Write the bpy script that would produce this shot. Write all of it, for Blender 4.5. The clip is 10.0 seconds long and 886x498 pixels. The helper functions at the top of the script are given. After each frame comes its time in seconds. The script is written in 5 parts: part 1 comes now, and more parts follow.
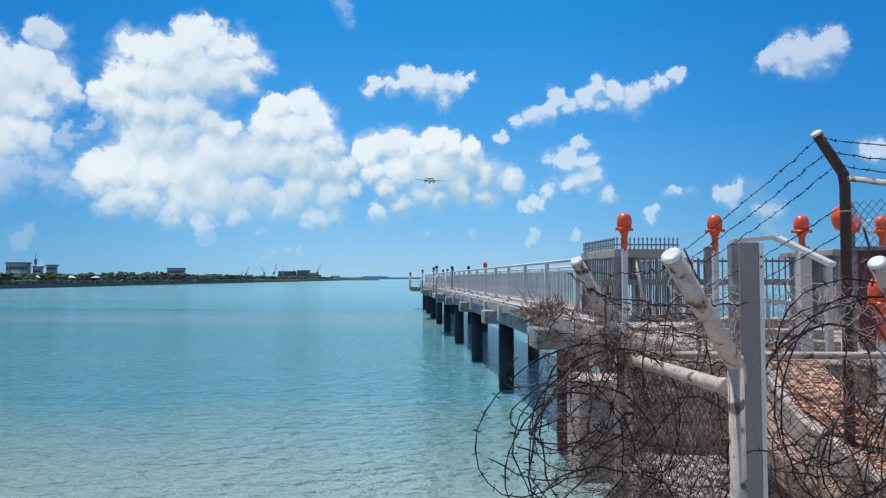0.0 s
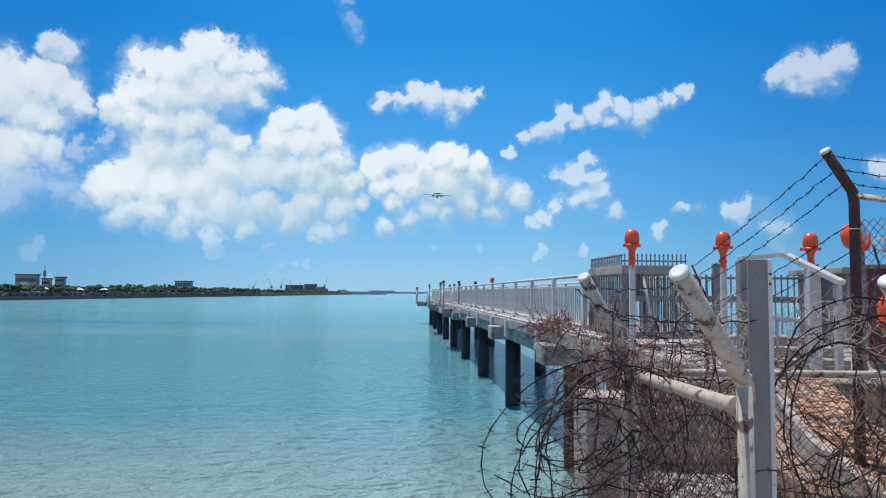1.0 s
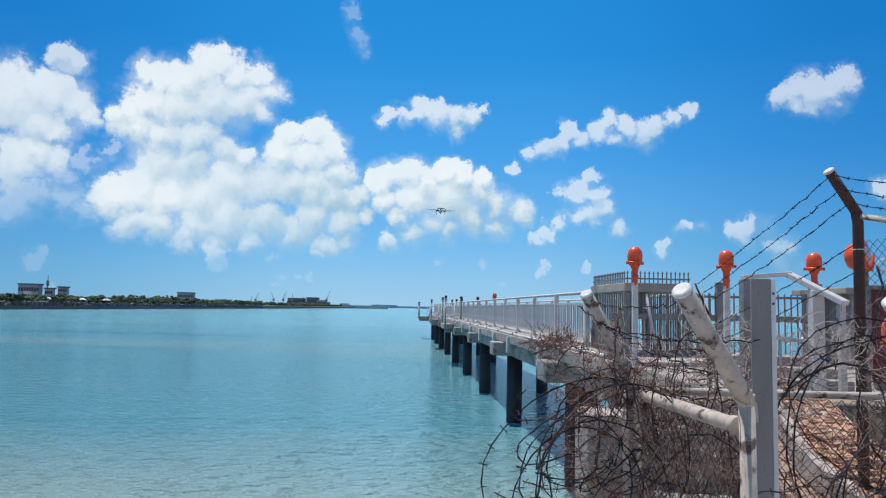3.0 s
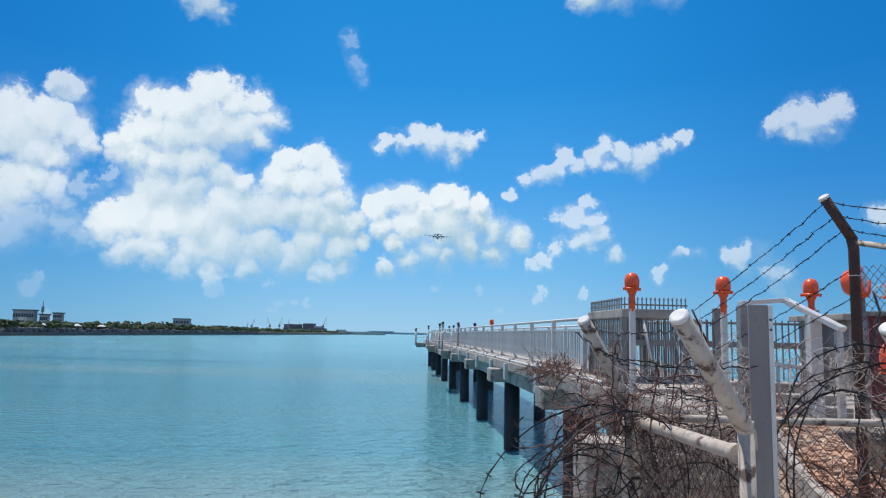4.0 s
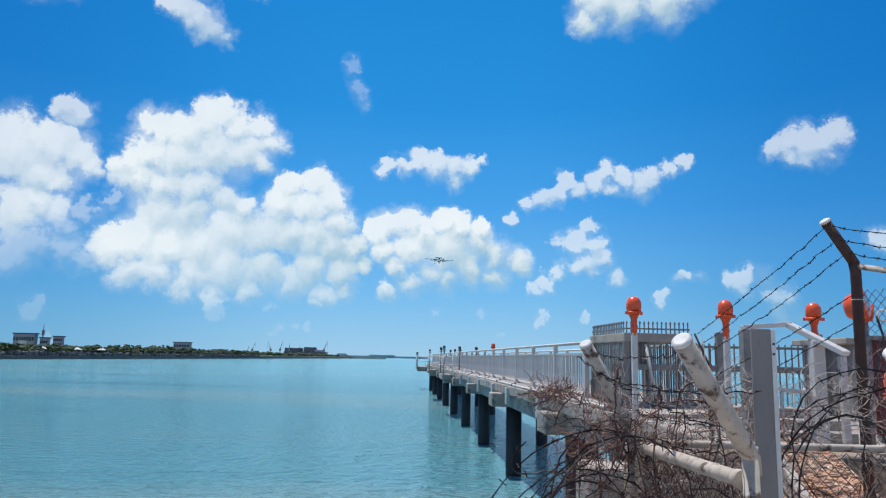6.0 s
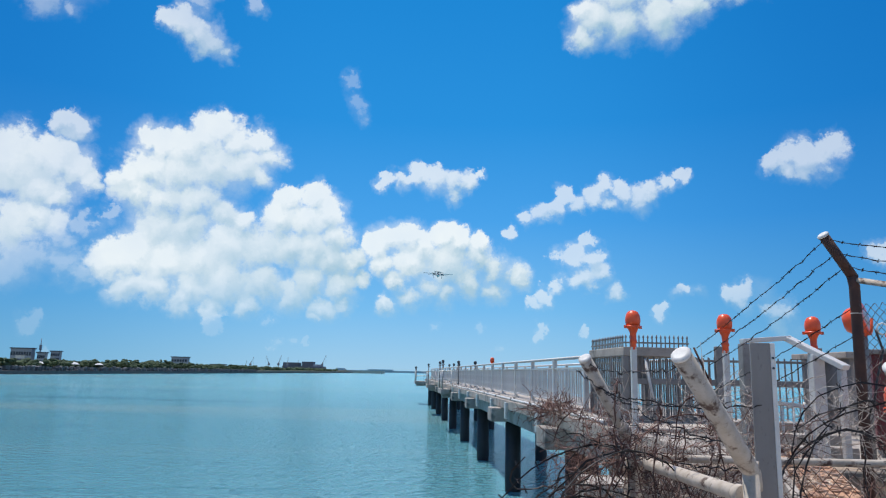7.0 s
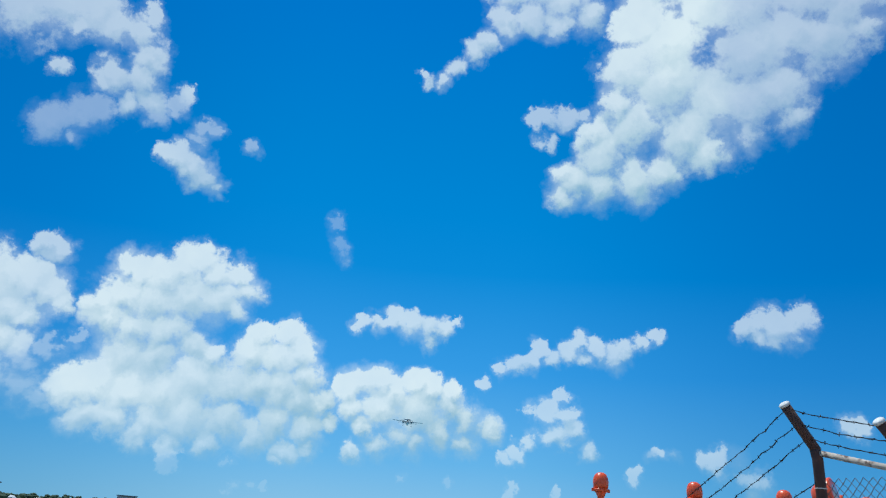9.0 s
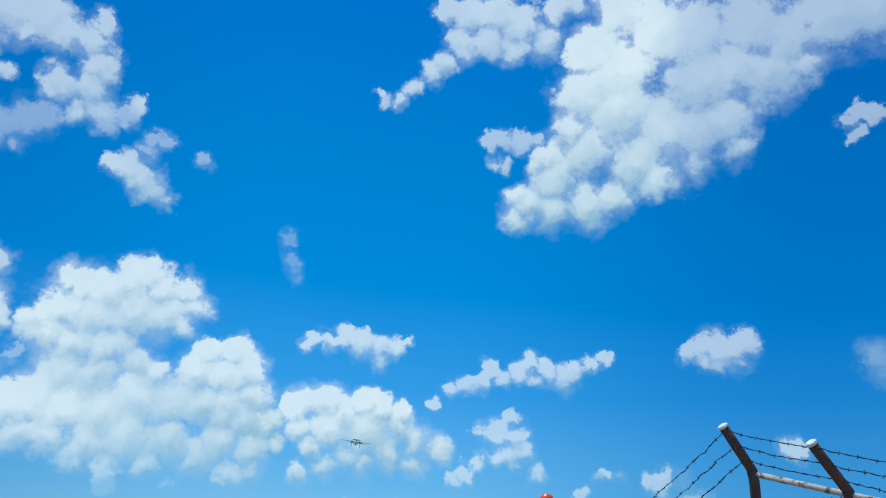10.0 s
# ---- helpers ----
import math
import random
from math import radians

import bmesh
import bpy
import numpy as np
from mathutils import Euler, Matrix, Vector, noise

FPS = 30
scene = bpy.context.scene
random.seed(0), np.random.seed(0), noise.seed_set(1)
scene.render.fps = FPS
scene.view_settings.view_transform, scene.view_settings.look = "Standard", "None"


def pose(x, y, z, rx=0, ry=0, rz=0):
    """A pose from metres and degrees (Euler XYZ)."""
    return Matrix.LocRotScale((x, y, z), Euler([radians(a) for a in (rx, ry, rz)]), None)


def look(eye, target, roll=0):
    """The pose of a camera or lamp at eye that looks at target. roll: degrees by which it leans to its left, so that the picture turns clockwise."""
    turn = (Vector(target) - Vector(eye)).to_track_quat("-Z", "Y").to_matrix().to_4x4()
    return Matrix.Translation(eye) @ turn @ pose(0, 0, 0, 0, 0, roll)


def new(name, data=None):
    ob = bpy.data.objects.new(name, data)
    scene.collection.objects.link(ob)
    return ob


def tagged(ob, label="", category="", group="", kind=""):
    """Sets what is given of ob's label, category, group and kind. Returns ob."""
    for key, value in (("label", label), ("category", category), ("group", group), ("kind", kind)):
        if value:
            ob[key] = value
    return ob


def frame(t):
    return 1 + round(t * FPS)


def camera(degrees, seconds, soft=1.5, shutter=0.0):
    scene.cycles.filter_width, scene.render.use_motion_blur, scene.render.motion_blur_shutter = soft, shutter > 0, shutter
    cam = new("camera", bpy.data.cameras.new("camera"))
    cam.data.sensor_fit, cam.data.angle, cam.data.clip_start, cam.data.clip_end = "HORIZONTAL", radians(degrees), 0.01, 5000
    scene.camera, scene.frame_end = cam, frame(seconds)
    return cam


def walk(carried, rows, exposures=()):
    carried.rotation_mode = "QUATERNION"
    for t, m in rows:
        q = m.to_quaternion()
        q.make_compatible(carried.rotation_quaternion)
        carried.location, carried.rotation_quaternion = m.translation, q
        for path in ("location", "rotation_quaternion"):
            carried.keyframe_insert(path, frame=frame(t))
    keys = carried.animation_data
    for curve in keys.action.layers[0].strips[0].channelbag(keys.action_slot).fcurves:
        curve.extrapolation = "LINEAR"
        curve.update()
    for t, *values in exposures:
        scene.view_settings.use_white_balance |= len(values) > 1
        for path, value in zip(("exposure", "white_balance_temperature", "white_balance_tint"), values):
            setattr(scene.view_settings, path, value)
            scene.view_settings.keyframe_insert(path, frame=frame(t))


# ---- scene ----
def aim(yaw, pitch, roll, eye=(0.0, 0.0, 3.4)):
    """A camera pose at eye; yaw to the left from +y, pitch up, roll as in look()."""
    a, b = radians(yaw), radians(pitch)
    way = Vector((-math.sin(a) * math.cos(b), math.cos(a) * math.cos(b), math.sin(b)))
    return look(eye, Vector(eye) + way, roll)


cam = camera(64.0, 10.0, soft=1.2)
walk(cam, [
    (0.0, aim(0.00, 2.33, 0.00)),
    (0.5, aim(-0.21, 3.16, 0.07)),
    (1.0, aim(0.58, 3.53, 0.45)),
    (1.5, aim(0.44, 4.18, 0.74)),
    (2.0, aim(0.92, 4.00, 1.11)),
    (2.5, aim(1.04, 4.00, 1.15)),
    (3.8, aim(0.41, 6.67, 1.41)),
    (4.0, aim(0.63, 6.84, 1.24)),
    (4.5, aim(0.71, 7.10, 1.62)),
    (5.0, aim(1.53, 6.73, 1.01)),
    (5.5, aim(1.48, 6.94, 1.40)),
    (5.7, aim(0.88, 7.91, 1.39)),
    (7.0, aim(0.71, 9.88, 1.25)),
    (7.5, aim(0.54, 13.93, 1.77)),
    (8.0, aim(-0.59, 16.49, 2.68)),
    (8.5, aim(-0.71, 20.99, 4.24, (0.03, 0.0, 3.4))),
    (9.0, aim(-0.61, 21.73, 4.61, (0.075, 0.0, 3.4))),
    (9.5, aim(-1.38, 23.55, 4.67, (0.10, 0.0, 3.4))),
    (10.0, aim(-4.56, 23.57, 4.31, (0.10, 0.0, 3.4))),
], exposures=[(0.0, 0.0, 6500, 10), (7.0, 0.0, 6500, 10), (7.6, -0.15, 6400, 9), (8.5, -0.18, 6100, 6), (9.2, -0.17, 5850, 1), (10.0, -0.17, 5800, 1)])

# ---- sky, clouds and sun ----
SUN_AZ, SUN_EL = -48.0, 72.0  # degrees clockwise from +y, degrees up

# each cloud: how dense it is, and its puffs as azimuth, height and radius in degrees
CLOUDS = []


def cloud(dense, *puffs):
    CLOUDS.append((dense, puffs))


# tall cumulus head
cloud(1.00,
      (-24.3, 16.7, 1.19), (-23.2, 16.2, 1.46), (-21.6, 16.3, 1.83), (-19.1, 18.1, 1.55), (-20.2, 16.9, 1.74), (-17.9, 17.2, 1.55), (-16.0, 17.6, 1.28), (-15.3, 16.4, 1.37),
      (-17.1, 15.5, 2.01), (-19.4, 15.3, 2.37), (-21.8, 14.7, 2.19), (-23.9, 14.6, 2.10), (-25.5, 13.6, 1.19), (-24.7, 12.8, 1.83), (-22.9, 12.5, 2.28), (-20.6, 12.5, 2.28),
      (-15.8, 14.7, 1.19), (-18.3, 11.5, 1.55), (-20.7, 10.5, 2.28), (-23.1, 10.5, 2.01))
# tall cumulus foot
cloud(1.00,
      (-25.7, 7.8, 1.83), (-24.2, 8.6, 2.01), (-22.5, 8.0, 2.37), (-20.1, 8.2, 2.56), (-17.7, 9.4, 2.28), (-17.1, 10.9, 1.19), (-15.6, 8.8, 2.19), (-18.0, 6.6, 2.28),
      (-20.5, 6.0, 2.10), (-23.0, 6.1, 1.92), (-25.1, 6.0, 1.64), (-26.6, 7.2, 1.19), (-15.1, 6.5, 2.10), (-16.4, 4.9, 1.37), (-19.0, 4.5, 1.10), (-21.2, 5.0, 1.37),
      (-13.0, 5.6, 1.64))
# cumulus shoulder
cloud(1.00,
      (-13.6, 13.2, 1.19), (-11.6, 13.4, 1.46), (-14.3, 11.7, 1.64), (-12.1, 11.6, 2.01), (-10.2, 12.2, 1.64), (-9.3, 10.6, 1.64), (-11.3, 9.4, 2.28), (-13.4, 9.4, 2.28),
      (-9.5, 8.4, 2.01), (-7.7, 8.6, 1.28), (-11.2, 7.0, 2.01), (-8.8, 6.6, 1.55), (-10.3, 4.8, 1.28), (-8.6, 5.3, 0.91), (-10.8, 3.9, 0.64), (-7.2, 7.3, 0.91))
# west cloud
cloud(0.95,
      (-31.3, 14.2, 1.64), (-30.1, 14.4, 1.64), (-29.0, 13.8, 1.55), (-28.0, 13.2, 1.19), (-27.4, 12.8, 0.73), (-30.9, 12.4, 1.83), (-29.5, 12.0, 1.37), (-32.9, 13.6, 2.74),
      (-30.8, 10.4, 1.55), (-29.8, 9.9, 1.37), (-32.1, 9.3, 2.28))
# west cloud veil
cloud(0.62,
      (-29.4, 8.9, 1.83), (-27.9, 9.7, 1.28), (-27.0, 10.1, 1.10), (-30.8, 7.5, 2.01), (-28.9, 7.2, 1.83), (-27.7, 6.5, 1.55), (-32.4, 6.6, 2.28), (-26.3, 10.8, 0.82))
# middle cloud
cloud(1.00,
      (-5.9, 9.9, 1.19), (-4.8, 10.6, 1.46), (-3.4, 10.7, 1.28), (-2.2, 9.9, 1.55), (-0.6, 11.1, 1.19), (0.5, 10.4, 1.28), (2.6, 10.2, 0.91), (2.4, 9.2, 1.46),
      (-0.2, 8.7, 1.92), (-2.9, 8.5, 1.83), (-5.4, 8.5, 1.28), (3.7, 8.3, 1.46), (5.5, 7.6, 1.19), (1.4, 7.2, 1.64), (-1.8, 6.9, 1.37), (-4.4, 7.0, 1.00),
      (-3.6, 5.8, 1.10), (-5.4, 5.1, 0.91), (-0.4, 6.0, 1.19), (3.5, 6.7, 1.10))
# east cloud
cloud(0.82,
      (10.8, 10.5, 0.91), (10.1, 9.3, 1.19), (9.0, 9.1, 0.91), (11.4, 9.0, 0.91), (11.9, 7.9, 1.00), (10.5, 7.5, 1.10), (8.9, 7.1, 1.00), (7.8, 6.3, 0.91),
      (6.8, 5.6, 0.73), (13.2, 6.4, 0.82), (11.2, 6.6, 0.82))
# small cloud
cloud(0.88,
      (-5.7, 15.4, 0.73), (-4.5, 15.8, 1.00), (-2.9, 16.0, 1.10), (-1.4, 15.6, 1.28), (0.1, 15.0, 1.28), (1.3, 15.0, 1.00), (-0.0, 14.1, 0.82), (2.3, 15.8, 0.64))
# strip cloud
cloud(0.84,
      (6.3, 12.4, 0.82), (7.4, 12.8, 0.91), (8.5, 13.1, 1.00), (9.1, 14.3, 0.82), (10.1, 13.5, 0.91), (11.4, 13.9, 1.00), (12.6, 14.7, 0.91), (13.9, 14.2, 1.00),
      (15.2, 13.7, 1.00), (16.3, 14.1, 0.91), (17.5, 14.6, 0.82), (18.5, 15.2, 0.64), (12.8, 13.4, 0.82), (5.0, 11.0, 0.55))
# far east cloud
cloud(0.78,
      (25.0, 15.4, 1.28), (26.1, 16.2, 1.19), (27.0, 15.7, 1.55), (28.2, 16.0, 1.19), (29.0, 16.5, 1.10), (29.7, 15.8, 1.10), (27.1, 14.7, 1.19), (28.6, 15.2, 1.19),
      (26.0, 14.8, 1.00))
# west puff
cloud(0.85,
      (-29.9, 17.0, 1.00), (-29.3, 16.7, 1.10), (-29.6, 16.2, 0.82))
# low puffs east
cloud(0.80,
      (21.7, 6.0, 0.91), (22.5, 6.3, 1.00), (22.3, 5.4, 0.82), (24.3, 5.0, 1.10), (25.2, 4.7, 1.00), (24.6, 3.9, 1.00), (16.1, 5.0, 0.73), (16.6, 5.3, 0.55),
      (30.7, 8.7, 1.00), (31.6, 8.4, 0.91), (7.1, 3.4, 0.82), (10.7, 3.3, 0.55), (18.3, 6.4, 0.82))
# low haze puffs
cloud(0.55,
      (23.9, 6.4, 1.19), (25.6, 3.8, 1.19), (17.7, 6.2, 0.91), (19.3, 6.4, 0.91), (2.3, 3.7, 0.55), (-1.4, 3.7, 0.55), (-14.4, 3.7, 0.64), (-18.6, 3.4, 1.00),
      (-13.8, 2.0, 0.59), (-12.7, 2.1, 0.59), (-11.7, 2.0, 0.50), (-30.7, 2.8, 1.19), (-29.3, 0.9, 0.82), (3.7, 2.1, 0.64), (20.7, 3.1, 1.00))
# faint high wisp
cloud(0.50,
      (-8.1, 21.1, 1.00), (-7.7, 20.2, 0.82), (-8.7, 22.4, 0.82), (-7.2, 19.7, 0.46))
# high cloud east
cloud(1.00,
      (21.2, 41.8, 2.56), (24.3, 40.2, 3.20), (17.9, 39.0, 2.10), (16.5, 38.7, 1.37), (20.4, 37.3, 3.20), (16.7, 35.9, 2.19), (20.3, 34.4, 3.20), (15.6, 33.5, 1.55),
      (17.6, 31.9, 2.56), (13.8, 31.2, 1.37), (14.6, 29.6, 2.28), (10.8, 28.2, 1.19), (12.1, 27.6, 2.01), (11.0, 26.1, 1.28), (14.1, 26.9, 1.83), (17.5, 27.5, 2.10),
      (20.0, 27.9, 1.83), (21.6, 30.4, 2.56), (23.4, 29.0, 1.74), (24.2, 32.8, 2.74))
# high cloud east, shaded side
cloud(0.82,
      (27.3, 39.4, 3.20), (27.4, 35.7, 3.47), (26.5, 32.1, 2.74), (29.4, 32.8, 2.74), (30.3, 36.5, 3.47), (32.2, 39.4, 3.47), (33.0, 35.6, 3.01), (35.6, 37.9, 3.01),
      (38.8, 38.2, 3.01), (41.8, 38.3, 3.01), (30.1, 31.0, 1.55), (26.3, 30.2, 1.55), (36.1, 35.8, 1.83))
# high wisp
cloud(0.80,
      (8.1, 32.5, 0.82), (9.6, 32.8, 1.10), (11.3, 32.5, 1.10), (12.7, 32.7, 0.91), (8.4, 31.1, 0.73), (9.6, 30.9, 0.64))
# high cloud middle
cloud(0.88,
      (3.8, 42.4, 1.10), (5.9, 42.1, 1.64), (8.5, 42.1, 1.83), (10.9, 41.3, 1.83), (13.1, 40.0, 1.55), (14.5, 42.4, 1.37), (16.2, 42.6, 1.19), (5.3, 39.5, 1.55),
      (7.5, 39.8, 1.55), (3.4, 37.9, 1.19), (2.0, 36.9, 1.19), (0.4, 35.8, 1.00), (-0.9, 35.0, 0.82), (-2.2, 34.9, 0.73), (-2.4, 35.6, 0.46), (10.1, 39.2, 1.19))
# high cloud west
cloud(0.82,
      (-35.7, 32.4, 2.74), (-33.7, 33.3, 2.19), (-31.5, 33.7, 2.19), (-29.4, 33.3, 2.01), (-27.6, 33.1, 1.64), (-27.3, 34.9, 1.00), (-26.1, 31.9, 1.55), (-26.5, 30.3, 1.74),
      (-28.9, 29.9, 1.64), (-25.6, 29.1, 1.55), (-27.3, 28.2, 1.37), (-29.7, 29.2, 1.10), (-33.2, 29.2, 0.82), (-32.5, 32.3, 1.37))
# high cloud west veil
cloud(0.60,
      (-29.0, 27.2, 1.64), (-30.8, 26.5, 2.01), (-32.4, 25.5, 2.01), (-25.1, 28.0, 1.37), (-30.3, 25.0, 1.10))
# high puff
cloud(0.88,
      (-22.8, 30.0, 0.91), (-22.5, 30.7, 0.55), (-22.6, 25.4, 1.19), (-21.4, 24.8, 1.28), (-20.2, 24.2, 1.19), (-19.1, 23.7, 0.73), (-23.4, 25.5, 0.64))
# high puff veil
cloud(0.66,
      (-20.9, 27.7, 1.10), (-21.4, 26.7, 1.00), (-19.9, 27.6, 0.73), (-23.3, 29.6, 1.19), (-16.8, 27.0, 0.73))
# edge puffs
cloud(0.72,
      (38.2, 31.5, 0.91), (39.3, 32.0, 1.00), (38.7, 30.4, 0.82), (40.2, 31.7, 1.00), (37.2, 14.9, 1.37), (38.0, 14.1, 1.55))


def cloud_field(puffs):
    """A node group that gives the nearness of a direction to any puff of one cloud."""
    ng = bpy.data.node_groups.new("cloud", "ShaderNodeTree")
    ng.interface.new_socket("Direction", in_out="INPUT", socket_type="NodeSocketVector")
    ng.interface.new_socket("Nearness", in_out="OUTPUT", socket_type="NodeSocketFloat")
    way = ng.nodes.new("NodeGroupInput").outputs[0]
    soft = 0.30 if max(p[2] for p in puffs) > 2.0 else 0.5
    field = None
    for az, el, r in puffs:
        a, e, r = radians(az), radians(el), radians(r)
        dist = ng.nodes.new("ShaderNodeVectorMath")
        dist.operation = "DISTANCE"
        dist.inputs[1].default_value = (math.sin(a) * math.cos(e), math.cos(a) * math.cos(e), math.sin(e))
        ng.links.new(way, dist.inputs[0])
        near = ng.nodes.new("ShaderNodeMath")
        near.operation = "MULTIPLY_ADD"
        near.inputs[1].default_value, near.inputs[2].default_value = -1 / r, 1.0
        ng.links.new(dist.outputs["Value"], near.inputs[0])
        if field is None:
            field = near.outputs[0]
            continue
        both = ng.nodes.new("ShaderNodeMath")
        both.operation = "SMOOTH_MAX"
        both.inputs[2].default_value = soft
        ng.links.new(field, both.inputs[0])
        ng.links.new(near.outputs[0], both.inputs[1])
        field = both.outputs[0]
    ng.links.new(field, ng.nodes.new("NodeGroupOutput").inputs[0])
    return ng


def make_world():
    w = bpy.data.worlds.new("sky")
    scene.world = w
    w.use_nodes = True
    nt = w.node_tree
    nt.nodes.clear()
    L = nt.links.new

    def nd(kind, **kw):
        n = nt.nodes.new(kind)
        for k, v in kw.items():
            if k == "operation":
                n.operation = v
            elif k == "blend_type":
                n.blend_type = v
            elif k == "data_type":
                n.data_type = v
        return n

    def math_(op, a, b=None, c=None):
        n = nd("ShaderNodeMath", operation=op)
        for i, v in enumerate((a, b, c)):
            if v is None:
                continue
            if isinstance(v, (int, float)):
                n.inputs[i].default_value = v
            else:
                L(v, n.inputs[i])
        return n.outputs[0]

    def vec(op, a, b=None, scale=None):
        n = nd("ShaderNodeVectorMath", operation=op)
        for i, v in enumerate((a, b)):
            if v is None:
                continue
            if isinstance(v, (tuple, list, Vector)):
                n.inputs[i].default_value = v
            else:
                L(v, n.inputs[i])
        if scale is not None:
            n.inputs["Scale"].default_value = scale
        return n.outputs["Value"] if op in ("DISTANCE", "DOT_PRODUCT", "LENGTH") else n.outputs[0]

    def noise_(v, scale, detail, rough=0.55, color=False):
        n = nd("ShaderNodeTexNoise")
        n.inputs["Scale"].default_value, n.inputs["Detail"].default_value, n.inputs["Roughness"].default_value = scale, detail, rough
        L(v, n.inputs["Vector"])
        return n.outputs["Color" if color else "Fac"]

    def smooth(v, lo, hi, a=0.0, b=1.0):
        n = nd("ShaderNodeMapRange")
        n.interpolation_type = "SMOOTHSTEP"
        n.inputs["From Min"].default_value, n.inputs["From Max"].default_value = lo, hi
        n.inputs["To Min"].default_value, n.inputs["To Max"].default_value = a, b
        L(v, n.inputs["Value"])
        return n.outputs[0]

    def mix(f, a, b, blend="MIX"):
        n = nd("ShaderNodeMix", data_type="RGBA", blend_type=blend)
        for s, v in ((n.inputs["Factor"], f), (n.inputs["A"], a), (n.inputs["B"], b)):
            s = {"Factor": n.inputs[0], "A": n.inputs[6], "B": n.inputs[7]}[s.name]
            if isinstance(v, (int, float)):
                s.default_value = v
            elif isinstance(v, tuple):
                s.default_value = (*v, 1)
            else:
                L(v, s)
        return n.outputs[2]

    d = nd("ShaderNodeTexCoord").outputs["Generated"]
    sep = nd("ShaderNodeSeparateXYZ")
    L(d, sep.inputs[0])
    up = sep.outputs[2]

    sky = nd("ShaderNodeTexSky")
    sky.sky_type = "NISHITA"
    sky.sun_disc = False
    sky.sun_elevation, sky.sun_rotation = radians(SUN_EL), radians(SUN_AZ)
    sky.altitude, sky.air_density, sky.dust_density, sky.ozone_density = 0, 1.0, 0.4, 2.0
    ramp = nd("ShaderNodeValToRGB")
    els = ramp.color_ramp.elements
    els[0].position, els[0].color = SKY[0]
    els[1].position, els[1].color = SKY[-1]
    for p, c in SKY[1:-1]:
        e = els.new(p)
        e.color = c
    L(up, ramp.inputs[0])
    tinted = mix(1.0, sky.outputs[0], (0.15, 0.6, 1.1), "MULTIPLY")
    clear = mix(1.0, ramp.outputs[0], (10.0, 10.0, 10.0), "MULTIPLY")
    blue = mix(0.85, tinted, clear)
    # lens falloff put into the sky: it darkens to both sides of the middle
    side = math_("ABSOLUTE", math_("ADD", sep.outputs[0], 0.03))
    fall = smooth(side, 0.10, 0.60, 1.0, 0.70)
    tone = nd("ShaderNodeCombineXYZ")
    L(math_("MULTIPLY", fall, fall), tone.inputs[0])
    L(fall, tone.inputs[1])
    L(math_("POWER", fall, 0.6), tone.inputs[2])
    blue = mix(1.0, blue, tone.outputs[0], "MULTIPLY")

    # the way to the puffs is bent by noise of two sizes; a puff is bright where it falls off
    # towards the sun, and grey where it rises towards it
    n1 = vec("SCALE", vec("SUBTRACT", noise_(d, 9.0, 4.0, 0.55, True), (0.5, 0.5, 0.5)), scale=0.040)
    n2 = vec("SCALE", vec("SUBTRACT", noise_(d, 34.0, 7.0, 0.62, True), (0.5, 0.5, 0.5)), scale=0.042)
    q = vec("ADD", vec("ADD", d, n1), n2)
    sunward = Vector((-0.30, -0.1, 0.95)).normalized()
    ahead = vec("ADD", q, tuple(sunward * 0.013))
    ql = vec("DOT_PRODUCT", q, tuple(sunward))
    cover, weight, light, solid = None, None, None, None
    for dense, puffs in CLOUDS:
        ng = cloud_field(puffs)
        fields = []
        for v in (q, ahead):
            n = nd("ShaderNodeGroup")
            n.node_tree = ng
            L(v, n.inputs[0])
            fields.append(n.outputs[0])
        field = fields[0]
        mean, size = Vector(), max(p[2] for p in puffs)
        for az, el, r in puffs:
            a, e = radians(az), radians(el)
            mean += Vector((math.sin(a) * math.cos(e), math.cos(a) * math.cos(e), math.sin(e))) / len(puffs)
        r = radians(size) * (2.4 if size > 2.0 else 1.2)
        w = math_("POWER", math_("MAXIMUM", math_("ADD", field, 0.6), 0.0001), 4.0)
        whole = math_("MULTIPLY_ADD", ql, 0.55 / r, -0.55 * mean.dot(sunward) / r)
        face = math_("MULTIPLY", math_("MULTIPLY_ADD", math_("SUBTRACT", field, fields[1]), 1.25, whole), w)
        weight = w if weight is None else math_("ADD", weight, w)
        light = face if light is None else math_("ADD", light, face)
        solid = math_("MULTIPLY", w, dense ** 2) if solid is None else math_("MULTIPLY_ADD", w, dense ** 2, solid)
        one = math_("ADD", math_("MAXIMUM", field, -1.0), (dense - 1.0) * 0.6)
        cover = one if cover is None else math_("MAXIMUM", cover, one)
    solid = math_("DIVIDE", math_("ADD", solid, 0.0005), math_("ADD", weight, 0.0005))
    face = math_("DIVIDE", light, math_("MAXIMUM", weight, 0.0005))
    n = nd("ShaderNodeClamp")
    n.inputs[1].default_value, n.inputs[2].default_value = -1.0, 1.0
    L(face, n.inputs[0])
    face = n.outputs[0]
    # unseen clouds of this kind behind and overhead, added for whiter fill light
    back = smooth(vec("DOT_PRODUCT", d, (0.0, 0.90, 0.43)), 0.30, 0.62, 1.0, 0.0)
    other = math_("MULTIPLY_ADD", noise_(d, 3.2, 6.0, 0.6), 6.0, -3.1)
    cover = math_("MAXIMUM", cover, math_("MULTIPLY_ADD", back, 1.5, math_("SUBTRACT", other, 1.5)))

    fine = math_("SUBTRACT", noise_(d, 26.0, 9.0, 0.68), 0.5)
    body = math_("MULTIPLY_ADD", fine, 1.8, math_("ADD", cover, 0.13))
    # firm against the sun, ragged and thin at the feet
    firm = math_("DIVIDE", body, math_("MULTIPLY_ADD", face, -0.34, 0.64))
